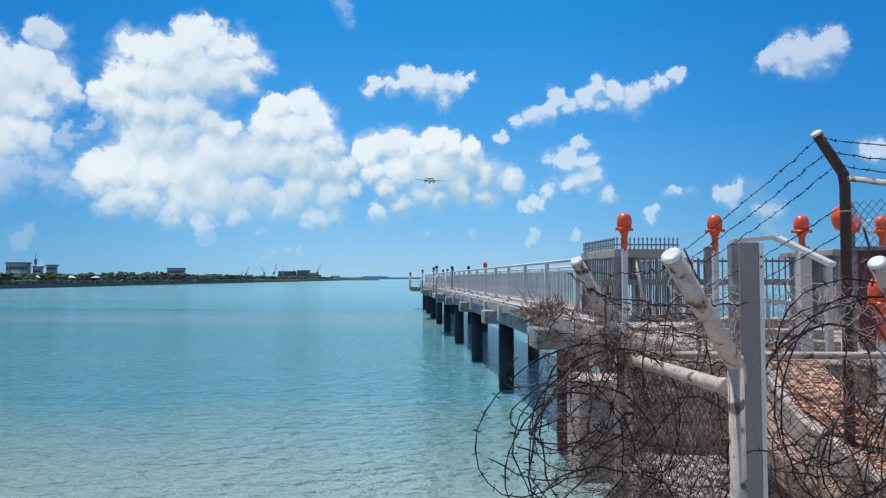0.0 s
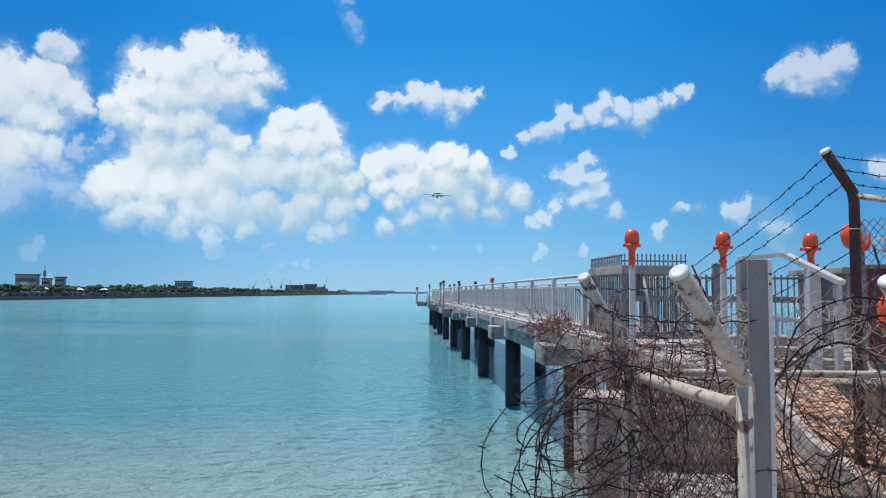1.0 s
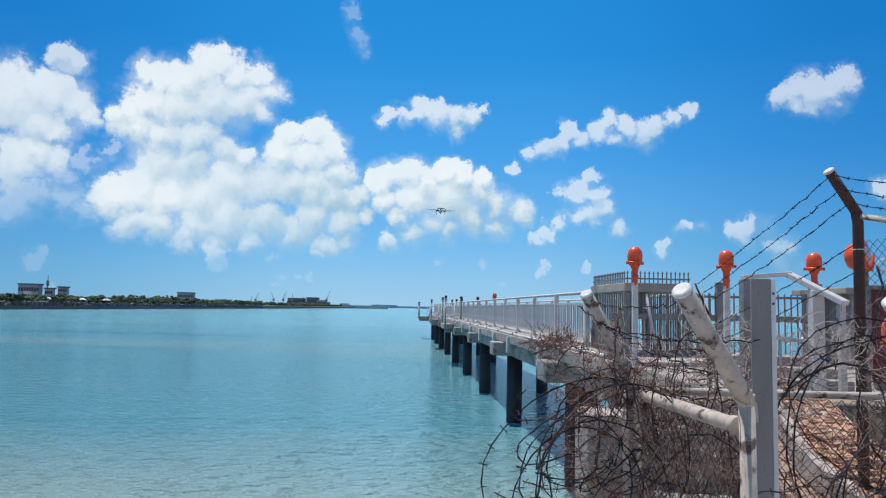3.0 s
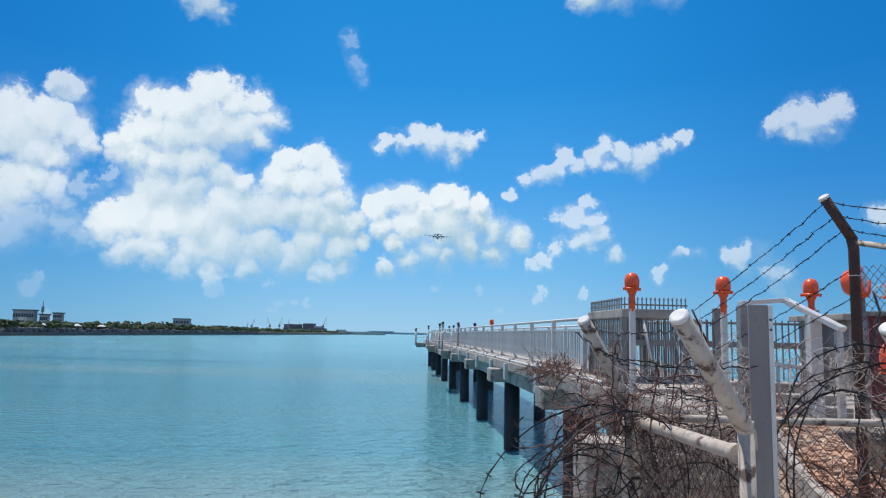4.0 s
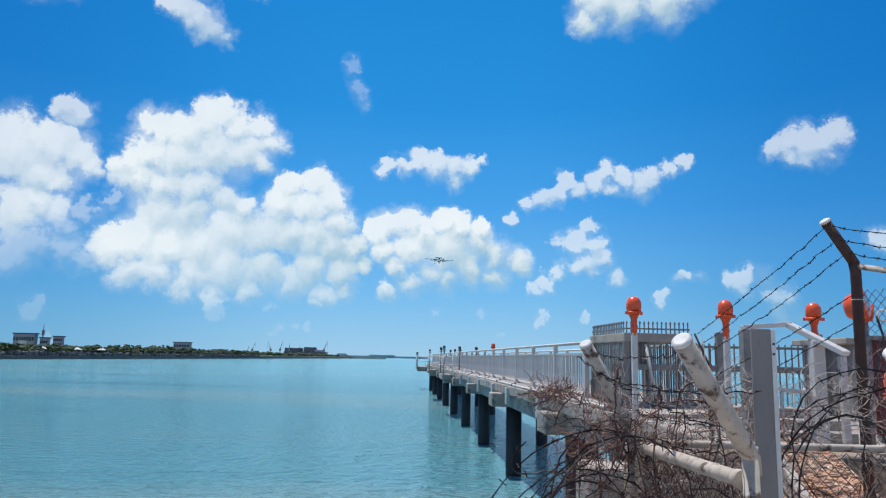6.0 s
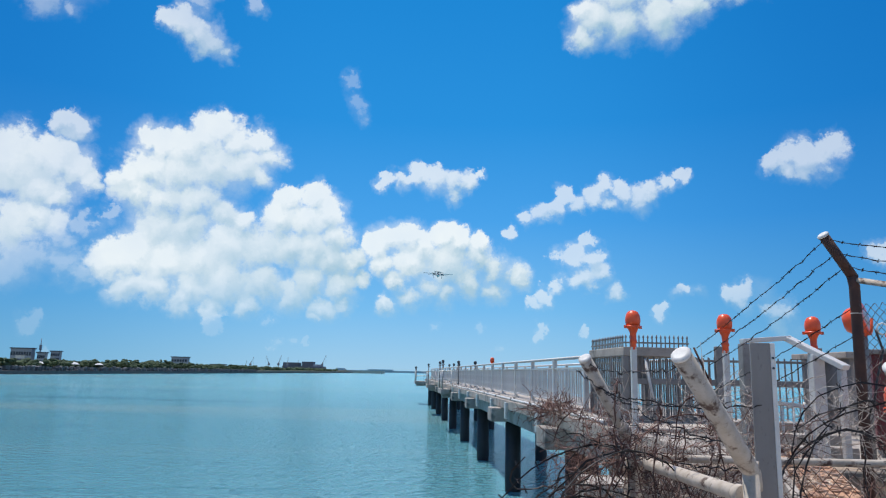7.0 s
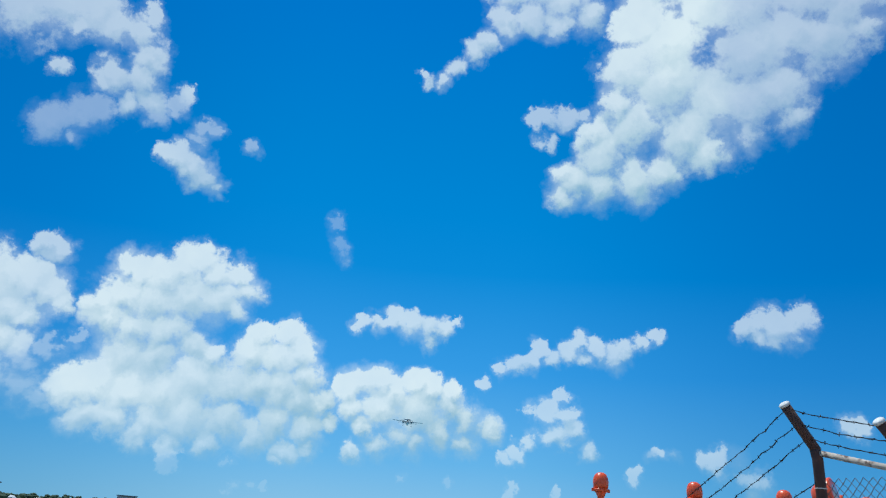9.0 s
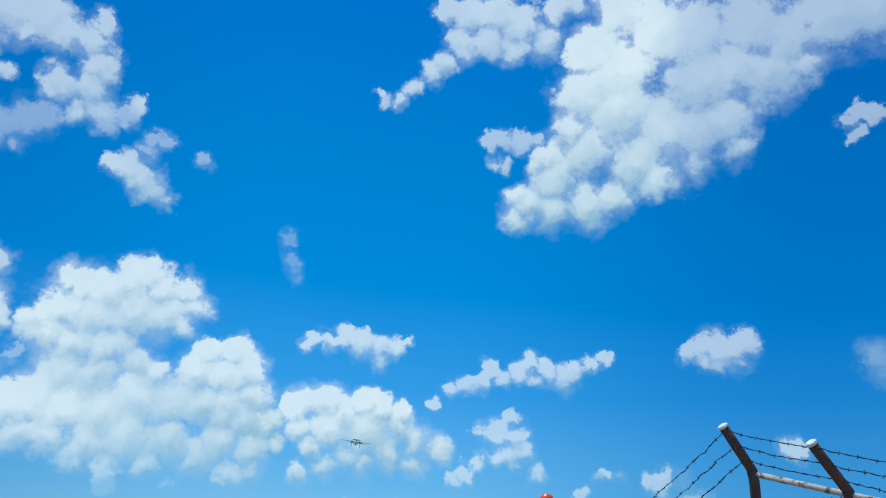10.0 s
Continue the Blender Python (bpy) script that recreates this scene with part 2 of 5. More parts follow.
    dens = smooth(firm, 0.0, 1.0)
    thin = noise_(d, 12.0, 7.0, 0.68)
    haze = math_("MULTIPLY", smooth(math_("MULTIPLY_ADD", thin, 1.6, cover), 0.40, 1.5), 0.6)
    dens = math_("MULTIPLY", math_("MAXIMUM", dens, haze), solid)
    dens = math_("MULTIPLY", dens, smooth(noise_(d, 6.0, 5.0, 0.6), 0.30, 0.62, 1.0, 0.86))
    dens = math_("MULTIPLY", dens, smooth(up, 0.03, 0.14, 0.45, 0.97))
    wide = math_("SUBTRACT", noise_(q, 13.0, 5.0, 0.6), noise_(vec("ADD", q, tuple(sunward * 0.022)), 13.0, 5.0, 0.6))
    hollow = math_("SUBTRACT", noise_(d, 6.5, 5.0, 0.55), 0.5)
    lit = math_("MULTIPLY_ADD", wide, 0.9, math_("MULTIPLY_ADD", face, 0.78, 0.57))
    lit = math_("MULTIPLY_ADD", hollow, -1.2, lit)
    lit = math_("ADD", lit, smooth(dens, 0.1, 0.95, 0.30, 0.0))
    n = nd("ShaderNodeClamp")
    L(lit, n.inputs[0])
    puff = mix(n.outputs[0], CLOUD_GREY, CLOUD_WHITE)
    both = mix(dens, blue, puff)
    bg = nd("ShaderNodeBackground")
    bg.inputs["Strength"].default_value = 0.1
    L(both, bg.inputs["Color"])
    out = nd("ShaderNodeOutputWorld")
    L(bg.outputs[0], out.inputs[0])


SKY = [(0.0, (0.400, 0.650, 0.870, 1)), (0.087, (0.205, 0.530, 0.880, 1)), (0.21, (0.072, 0.385, 0.850, 1)), (0.34, (0.022, 0.298, 0.755, 1)),
       (0.50, (0.011, 0.255, 0.690, 1)), (0.67, (0.010, 0.200, 0.650, 1)), (1.0, (0.006, 0.13, 0.52, 1))]
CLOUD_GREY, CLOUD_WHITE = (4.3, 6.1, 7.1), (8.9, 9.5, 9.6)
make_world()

sun = new("sun", bpy.data.lights.new("sun", "SUN"))
sun.data.energy, sun.data.angle, sun.data.color = 4.7, radians(0.5), (1.0, 0.96, 0.90)
_a, _e = radians(SUN_AZ), radians(SUN_EL)
sun.matrix_world = look((0, 0, 40), Vector((0, 0, 40)) - Vector((math.sin(_a) * math.cos(_e), math.cos(_a) * math.cos(_e), math.sin(_e))))

# ---- materials ----
def surface(name, base, second=None, rough=0.7, metal=0.0, scale=6.0, fine=60.0, bump=0.3, stain=None, stain_scale=3.0, stain_cut=0.55, vary=0.0, stretch=(1, 1, 1)):
    """A worn surface: base and second colour mixed by noise of two sizes, an optional stain with its own outline, and a fine relief."""
    m = bpy.data.materials.new(name)
    m.use_nodes = True
    nt = m.node_tree
    L, bsdf = nt.links.new, nt.nodes["Principled BSDF"]
    co = nt.nodes.new("ShaderNodeTexCoord").outputs["Object"]
    mp = nt.nodes.new("ShaderNodeMapping")
    mp.inputs["Scale"].default_value = stretch
    L(co, mp.inputs["Vector"])

    def noise_(s, d):
        n = nt.nodes.new("ShaderNodeTexNoise")
        n.inputs["Scale"].default_value, n.inputs["Detail"].default_value, n.inputs["Roughness"].default_value = s, d, 0.6
        L(mp.outputs[0], n.inputs["Vector"])
        return n.outputs["Fac"]

    def mix(f, a, b):
        n = nt.nodes.new("ShaderNodeMix")
        n.data_type = "RGBA"
        for s, v in ((n.inputs[0], f), (n.inputs[6], a), (n.inputs[7], b)):
            if isinstance(v, tuple):
                s.default_value = (*v, 1)
            else:
                L(v, s)
        return n.outputs[2]

    def cut(f, lo, hi):
        n = nt.nodes.new("ShaderNodeMapRange")
        n.inputs["From Min"].default_value, n.inputs["From Max"].default_value = lo, hi
        L(f, n.inputs["Value"])
        return n.outputs[0]

    second = second or tuple(c * 0.7 for c in base)
    color = mix(cut(noise_(scale, 6), 0.35, 0.68), base, second)
    grain = noise_(fine, 4)
    color = mix(cut(grain, 0.62, 0.78), color, tuple(c * 0.6 for c in second))
    if stain:
        color = mix(cut(noise_(stain_scale, 7), stain_cut, stain_cut + 0.08), color, stain)
    if vary:
        info = nt.nodes.new("ShaderNodeObjectInfo")
        hsv = nt.nodes.new("ShaderNodeHueSaturation")
        mr = nt.nodes.new("ShaderNodeMapRange")
        mr.inputs["To Min"].default_value, mr.inputs["To Max"].default_value = 1 - vary, 1 + vary
        L(info.outputs["Random"], mr.inputs["Value"])
        L(mr.outputs[0], hsv.inputs["Value"])
        L(color, hsv.inputs["Color"])
        color = hsv.outputs[0]
    L(color, bsdf.inputs["Base Color"])
    bsdf.inputs["Roughness"].default_value, bsdf.inputs["Metallic"].default_value = rough, metal
    if bump:
        b = nt.nodes.new("ShaderNodeBump")
        b.inputs["Strength"].default_value, b.inputs["Distance"].default_value = bump, 0.4 / fine
        L(grain, b.inputs["Height"])
        L(b.outputs[0], bsdf.inputs["Normal"])
    return m


def island_surface(name, base, second, rough=0.8, bump=0.0):
    """For one mesh of many pieces: each piece takes its own shade."""
    m = bpy.data.materials.new(name)
    m.use_nodes = True
    nt = m.node_tree
    L, bsdf = nt.links.new, nt.nodes["Principled BSDF"]
    geo = nt.nodes.new("ShaderNodeNewGeometry")
    n = nt.nodes.new("ShaderNodeMix")
    n.data_type = "RGBA"
    n.inputs[6].default_value, n.inputs[7].default_value = (*base, 1), (*second, 1)
    L(geo.outputs["Random Per Island"], n.inputs[0])
    L(n.outputs[2], bsdf.inputs["Base Color"])
    bsdf.inputs["Roughness"].default_value = rough
    return m


def water_surface():
    m = bpy.data.materials.new("sea water")
    m.use_nodes = True
    nt = m.node_tree
    L, bsdf = nt.links.new, nt.nodes["Principled BSDF"]
    co = nt.nodes.new("ShaderNodeTexCoord").outputs["Object"]

    def noise_(s, d, stretch=(1, 1, 1), rough=0.55):
        mp = nt.nodes.new("ShaderNodeMapping")
        mp.inputs["Scale"].default_value = stretch
        L(co, mp.inputs["Vector"])
        n = nt.nodes.new("ShaderNodeTexNoise")
        n.inputs["Scale"].default_value, n.inputs["Detail"].default_value, n.inputs["Roughness"].default_value = s, d, rough
        L(mp.outputs[0], n.inputs["Vector"])
        return n.outputs["Fac"]

    def cut(f, lo, hi, a=0.0, b=1.0):
        n = nt.nodes.new("ShaderNodeMapRange")
        n.inputs["From Min"].default_value, n.inputs["From Max"].default_value = lo, hi
        n.inputs["To Min"].default_value, n.inputs["To Max"].default_value = a, b
        L(f, n.inputs["Value"])
        return n.outputs[0]

    def mix(f, a, b):
        n = nt.nodes.new("ShaderNodeMix")
        n.data_type = "RGBA"
        for s, v in ((n.inputs[0], f), (n.inputs[6], a), (n.inputs[7], b)):
            if isinstance(v, tuple):
                s.default_value = (*v, 1)
            else:
                L(v, s)
        return n.outputs[2]

    sep = nt.nodes.new("ShaderNodeSeparateXYZ")
    L(co, sep.inputs[0])
    # sand bank by the sea wall, stretched pale and dark streaks further out
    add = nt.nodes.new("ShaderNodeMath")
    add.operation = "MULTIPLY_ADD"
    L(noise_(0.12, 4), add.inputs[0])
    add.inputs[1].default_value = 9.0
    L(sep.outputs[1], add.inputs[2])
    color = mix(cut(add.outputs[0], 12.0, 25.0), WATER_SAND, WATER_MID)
    # reflection of the horizon sky is put into the paler far colour
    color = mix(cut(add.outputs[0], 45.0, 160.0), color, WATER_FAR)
    color = mix(cut(noise_(0.03, 5, (0.12, 1, 1)), 0.52, 0.60, 0.0, 0.45), color, WATER_SAND)
    color = mix(cut(noise_(0.09, 5, (0.15, 1, 1)), 0.57, 0.64, 0.0, 0.45), color, WATER_DARK)
    L(color, bsdf.inputs["Base Color"])
    bsdf.inputs["Roughness"].default_value, bsdf.inputs["IOR"].default_value = 0.09, 1.33
    swell = nt.nodes.new("ShaderNodeBump")
    swell.inputs["Strength"].default_value, swell.inputs["Distance"].default_value = 0.5, 0.6
    L(noise_(0.55, 3, (0.6, 1.3, 1)), swell.inputs["Height"])
    ripple = nt.nodes.new("ShaderNodeBump")
    ripple.inputs["Strength"].default_value, ripple.inputs["Distance"].default_value = 1.0, 0.95
    L(noise_(2.0, 5, (0.85, 1.35, 1), 0.58), ripple.inputs["Height"])
    L(swell.outputs[0], ripple.inputs["Normal"])
    L(ripple.outputs[0], bsdf.inputs["Normal"])
    return m


WATER_SAND, WATER_MID, WATER_FAR, WATER_DARK = (0.43, 0.52, 0.44), (0.145, 0.41, 0.475), (0.19, 0.53, 0.61), (0.055, 0.23, 0.30)
WATER = water_surface()
CONCRETE = surface("weathered concrete", (0.40, 0.35, 0.30), (0.27, 0.23, 0.20), 0.9, scale=2.0, fine=30, bump=0.5, stain=(0.14, 0.13, 0.12), stain_scale=1.3, stain_cut=0.58, vary=0.12)
# brown stained concrete; the walls' shade is darkened into its base colour
DARK_CONCRETE = surface("shade-darkened retaining wall concrete", (0.36, 0.27, 0.19), (0.22, 0.16, 0.115), 0.95, scale=3.0, fine=40, bump=0.5, stain=(0.09, 0.08, 0.07), stain_scale=2.0)
PILE = surface("tarred steel pile", (0.018, 0.018, 0.022), (0.03, 0.027, 0.028), 0.6, scale=3, fine=40, bump=0.3, stain=(0.07, 0.035, 0.025), stain_scale=2.5, stain_cut=0.66)
RUST_PILE = surface("rusted pile", (0.06, 0.03, 0.025), (0.10, 0.045, 0.03), 0.85, scale=4, fine=40, bump=0.5)
RAIL = surface("painted railing steel", (0.62, 0.60, 0.57), (0.50, 0.47, 0.44), 0.5, 0.2, scale=4, fine=50, bump=0.1, stain=(0.25, 0.17, 0.12), stain_scale=5, stain_cut=0.68, vary=0.08)
WHITE_PIPE = surface("chipped white paint on pipe", (0.52, 0.45, 0.38), (0.36, 0.30, 0.24), 0.8, scale=14, fine=110, bump=0.5, stain=(0.10, 0.06, 0.045), stain_scale=13, stain_cut=0.54)
GALV = surface("dull galvanized steel", (0.26, 0.24, 0.225), (0.19, 0.17, 0.16), 0.55, 0.25, scale=5, fine=120, bump=0.08, stretch=(1, 1, 0.3))
GATE = surface("grey gate steel", (0.27, 0.25, 0.235), (0.18, 0.165, 0.155), 0.6, 0.2, scale=5, fine=60, bump=0.1, stain=(0.20, 0.11, 0.07), stain_scale=6, stain_cut=0.62)
RUST_POST = surface("rusty dark post", (0.05, 0.028, 0.025), (0.10, 0.045, 0.032), 0.8, scale=6, fine=70, bump=0.4, stain=(0.16, 0.07, 0.045), stain_scale=8, stain_cut=0.64)
CAP = surface("pale post cap", (0.70, 0.68, 0.64), None, 0.6, scale=20, fine=90, bump=0.2)
WIRE = surface("rusty wire", (0.05, 0.027, 0.025), (0.17, 0.09, 0.07), 0.75, 0.3, scale=12, fine=80, bump=0.0)
DARK_WIRE = surface("dark barbed wire", (0.012, 0.011, 0.013), (0.035, 0.026, 0.024), 0.6, 0.4, scale=10, fine=80, bump=0.0)
MESH_WIRE = surface("dull chain link wire", (0.17, 0.12, 0.10), (0.10, 0.06, 0.05), 0.6, 0.4, scale=8, fine=80, bump=0.0)
TWIG = island_surface("dry twigs", (0.30, 0.16, 0.12), (0.05, 0.022, 0.02), 0.9)
PALE_TWIG = island_surface("bleached twigs", (0.52, 0.46, 0.40), (0.30, 0.22, 0.18), 0.9)
ORANGE = surface("glossy orange lamp paint", (0.80, 0.10, 0.025), (0.70, 0.075, 0.02), 0.32, scale=6, fine=80, bump=0.05, stain=(0.45, 0.06, 0.025), stain_scale=9, stain_cut=0.66)
LENS = surface("lamp glass lens", (0.55, 0.50, 0.45), None, 0.15, scale=10, fine=80, bump=0.0)
RED = surface("dark red cabinet paint", (0.16, 0.022, 0.025), (0.11, 0.018, 0.02), 0.5, scale=3, fine=60, bump=0.1, stain=(0.06, 0.02, 0.02), stain_scale=4, stain_cut=0.63)
GRAVEL = surface("orange-brown gravel ground", (0.50, 0.28, 0.17), (0.36, 0.20, 0.125), 0.95, scale=5, fine=45, bump=0.9, stain=(0.55, 0.45, 0.34), stain_scale=4)
STONE = island_surface("broken stones", (0.52, 0.31, 0.19), (0.28, 0.17, 0.12), 0.95)
PALE_STONE = island_surface("pale rubble", (0.40, 0.38, 0.36), (0.18, 0.165, 0.155), 0.95)
SHORE = surface("dry shore ground", (0.22, 0.24, 0.14), (0.30, 0.27, 0.20), 0.95, scale=0.05, fine=0.6, bump=0.2)
REVETMENT = island_surface("sea wall blocks", (0.16, 0.16, 0.16), (0.07, 0.07, 0.075), 0.95)
LEAF = island_surface("shore trees", (0.018, 0.042, 0.018), (0.05, 0.075, 0.03), 0.9)
FAR_WALL = surface("far building wall", (0.30, 0.33, 0.38), (0.24, 0.27, 0.32), 0.8, scale=0.1, fine=1.5, bump=0.0, vary=0.15)
FAR_WHITE = surface("far white wall", (0.62, 0.62, 0.62), None, 0.8, scale=0.2, fine=1.5, bump=0.0)
FAR_DARK = surface("far dark wall", (0.06, 0.075, 0.10), (0.09, 0.11, 0.14), 0.7, scale=0.1, fine=1.5, bump=0.0)
FAR_GLASS = surface("far window glass", (0.05, 0.06, 0.08), None, 0.2, scale=0.5, fine=3, bump=0.0)
FAR_STEEL = surface("far crane steel", (0.20, 0.22, 0.26), None, 0.6, scale=0.2, fine=2, bump=0.0)
PLANE = surface("grey airframe paint", (0.30, 0.32, 0.35), (0.25, 0.27, 0.30), 0.45, scale=0.5, fine=3, bump=0.0)
PLANE_DARK = surface("dark airframe details", (0.04, 0.045, 0.05), None, 0.5, scale=1, fine=4, bump=0.0)


BROWN_LEDGE = surface("brown worn ledge concrete", (0.34, 0.24, 0.175), (0.22, 0.15, 0.11), 0.95, scale=4.0, fine=45, bump=0.6, stain=(0.40, 0.36, 0.30), stain_scale=5.0, stain_cut=0.6)
FAR_QUAY = surface("far dark sea wall", (0.10, 0.10, 0.10), (0.07, 0.07, 0.075), 0.9, scale=0.3, fine=2.0, bump=0.0)


# ---- building helpers ----
def part(name, bm, material, parent, label=""):
    """Link a bmesh as one mesh object under a thing or a part."""
    me = bpy.data.meshes.new(name)
    bm.to_mesh(me)
    bm.free()
    me.materials.append(material)
    ob = new(name, me)
    ob.parent = parent
    if label:
        ob["label"] = label
    return ob


def raw_part(name, verts, faces, material, parent, label="", smooth=False):
    me = bpy.data.meshes.new(name)
    me.from_pydata(verts, [], faces)
    me.update()
    me.materials.append(material)
    if smooth:
        me.polygons.foreach_set("use_smooth", [True] * len(me.polygons))
    ob = new(name, me)
    ob.parent = parent
    if label:
        ob["label"] = label
    return ob


def shared(name, mesh, parent, m):
    """A piece that shares its mesh with alike pieces."""
    ob = new(name, mesh)
    ob.parent = parent
    ob.matrix_basis = m
    return ob


def thing(name, m, label, category, group="", kind=""):
    ob = new(name)
    ob.matrix_basis = m
    ob.empty_display_size = 0.2
    return tagged(ob, label, category, group, kind)


def box(bm, lo, hi, bevel=0.0, m=None):
    lo, hi = Vector(lo), Vector(hi)
    got = bmesh.ops.create_cube(bm, size=1.0, matrix=(m or Matrix()) @ Matrix.Translation((lo + hi) / 2) @ Matrix.Diagonal((*(hi - lo), 1)))
    if bevel:
        edges = {e for v in got["verts"] for e in v.link_edges}
        bmesh.ops.bevel(bm, geom=list(edges), offset=bevel, segments=2, affect="EDGES", profile=0.6)
    return bm


def boxed(lo, hi, bevel=0.0, m=None):
    return box(bmesh.new(), lo, hi, bevel, m)


def sweep(bm, pts, r, seg=8, caps=True):
    """A tube along points; r is one radius or one for each point."""
    pts = [Vector(p) for p in pts]
    rs = r if isinstance(r, (list, tuple)) else [r] * len(pts)
    rings, side = [], None
    for i, p in enumerate(pts):
        way = (pts[min(i + 1, len(pts) - 1)] - pts[max(i - 1, 0)]).normalized()
        if side is None:
            side = way.orthogonal().normalized()
        side = (side - way * side.dot(way))
        side = side.normalized() if side.length > 1e-5 else way.orthogonal().normalized()
        other = way.cross(side)
        rings.append([bm.verts.new(p + rs[i] * (math.cos(2 * math.pi * k / seg) * side + math.sin(2 * math.pi * k / seg) * other)) for k in range(seg)])
    for a, b in zip(rings, rings[1:]):
        for k in range(seg):
            f = bm.faces.new((a[k], a[(k + 1) % seg], b[(k + 1) % seg], b[k]))
            f.smooth = seg > 5
    if caps:
        bm.faces.new(rings[0][::-1])
        bm.faces.new(rings[-1])
    return bm


def swept(pts, r, seg=10):
    return sweep(bmesh.new(), pts, r, seg)


def lathe(profile, seg=20, m=None):
    """A turned body from (radius, height) pairs."""
    bm = bmesh.new()
    m = m or Matrix()
    rings = [[bm.verts.new(m @ Vector((r * math.cos(2 * math.pi * k / seg), r * math.sin(2 * math.pi * k / seg), z))) for k in range(seg)] for r, z in profile]
    for a, b in zip(rings, rings[1:]):
        for k in range(seg):
            f = bm.faces.new((a[k], a[(k + 1) % seg], b[(k + 1) % seg], b[k]))
            f.smooth = True
    bm.faces.new(rings[0][::-1])
    bm.faces.new(rings[-1])
    return bm


def wires_mesh(lines, name, material, parent, sides=3, label=""):
    """Many thin wires in one mesh: lines of (points, radius)."""
    verts, faces = [], []
    for pts, r in lines:
        pts = [Vector(p) for p in pts]
        start = len(verts)
        side = None
        for i, p in enumerate(pts):
            way = (pts[min(i + 1, len(pts) - 1)] - pts[max(i - 1, 0)])
            way = way.normalized() if way.length > 1e-7 else Vector((0, 0, 1))
            side = way.orthogonal() if side is None else side - way * side.dot(way)
            side = side.normalized() if side.length > 1e-5 else way.orthogonal().normalized()
            other = way.cross(side)
            for k in range(sides):
                a = 2 * math.pi * k / sides
                verts.append(p + r * (math.cos(a) * side + math.sin(a) * other))
        for i in range(len(pts) - 1):
            for k in range(sides):
                a, b = start + i * sides + k, start + i * sides + (k + 1) % sides
                faces.append((a, b, b + sides, a + sides))
    return raw_part(name, verts, faces, material, parent, label)


def barbed(rng, pts, r=0.0022, every=0.10, spike=0.012):
    """A strand of two twisted wires and its barbs, as lines for wires_mesh."""
    pts = [Vector(p) for p in pts]
    lines, barbs, gone, nxt = [(pts, r)], [], 0.0, every * rng.random()
    twist = []
    for i, p in enumerate(pts):
        twist.append(p + Vector((math.sin(i * 1.9), math.cos(i * 2.3), math.sin(i * 1.3))) * r * 1.3)
    lines.append((twist, r * 0.8))
    for a, b in zip(pts, pts[1:]):
        step = (b - a).length
        while gone + step > nxt and step > 1e-6:
            c = a.lerp(b, (nxt - gone) / step)
            way = (b - a).normalized()
            for _ in range(2):
                d = Vector((rng.gauss(0, 1), rng.gauss(0, 1), rng.gauss(0, 1)))
                d = (d - way * d.dot(way) * 0.8).normalized() * spike
                barbs.append(([c - d + way * 0.003, c + d], r * 0.75))
            nxt += every * rng.uniform(0.85, 1.15)
        gone += step
    return lines, barbs


def barbed_wire(rng, pts, label, parent=None, r=0.0027, material=None, every=0.10):
    ob = thing("barbed_wire", Matrix(), label, "barbed wire", "barbed wire strands")
    lines, barbs = barbed(rng, pts, r, every)
    wires_mesh(lines, "strand", material or DARK_WIRE, ob)
    tagged(wires_mesh(barbs, "barbing", material or DARK_WIRE, ob), kind="stuff")
    return ob


def sagging(a, b, sag, n=24, rng=None, jitter=0.0):
    a, b = Vector(a), Vector(b)
    out = []
    for i in range(n + 1):
        t = i / n
        p = a.lerp(b, t) - Vector((0, 0, sag * 4 * t * (1 - t)))
        if rng and 0 < i < n:
            p += Vector((rng.gauss(0, jitter), rng.gauss(0, jitter), rng.gauss(0, jitter)))
        out.append(p)
    return out


def chain_link(a, b, low, high, cell, r, material, parent, rng):
    """Woven wire between two uprights a and b (x, y), from the low to the high edge."""
    a, b = Vector((*a, 0)), Vector((*b, 0))
    run, wide = (b - a).normalized(), (b - a).length
    out = Vector((0, 0, 1)).cross(run)
    lines = []
    n = int((wide + high - low) / cell) + 1
    for sign in (1, -1):
        for i in range(-n, n + 1):
            pts = []
            k = 0
            z = low
            while z <= high + 1e-6:
                s = i * cell + sign * (z - low) * 0.9
                if 0 <= s <= wide:
                    bulge = 0.02 * math.sin(3.1 * s + 1.3) * math.sin(2.2 * (z - low))
                    pts.append(a + run * (s + rng.gauss(0, 0.0015)) + out * (bulge + (0.003 if (k + i) % 2 else -0.003) * sign) + Vector((0, 0, z)))
                elif pts:
                    break
                z += cell / 1.8
                k += 1
            if len(pts) > 1:
                lines.append((pts, r))
    return wires_mesh(lines, "chain_link", material, parent)


# ---- sea and far shore ----
def grid_plane(name, x0, x1, y0, y1, z, material):
    bm = bmesh.new()
    vs = [bm.verts.new(p) for p in ((x0, y0, z), (x1, y0, z), (x1, y1, z), (x0, y1, z))]
    bm.faces.new(vs)
    return part(name, bm, material, None)


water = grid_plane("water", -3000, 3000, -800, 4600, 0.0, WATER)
tagged(water, "turquoise shallow sea water with small ripples", "sea", kind="structure")

rng = random.Random(4)

# the far shore runs straight along x = -137
land = part("ground", boxed((-1100, -400, -3), (-141, 1100, 2.2)), SHORE, None)
tagged(land, "low green and brown shore across the bay", "ground", kind="structure")
quay = part("sea_wall", boxed((-141.2, -400, -3), (-136.5, 1010, 1.1)), FAR_QUAY, None)
tagged(quay, "dark low concrete sea wall along the far shore", "sea wall", kind="structure")


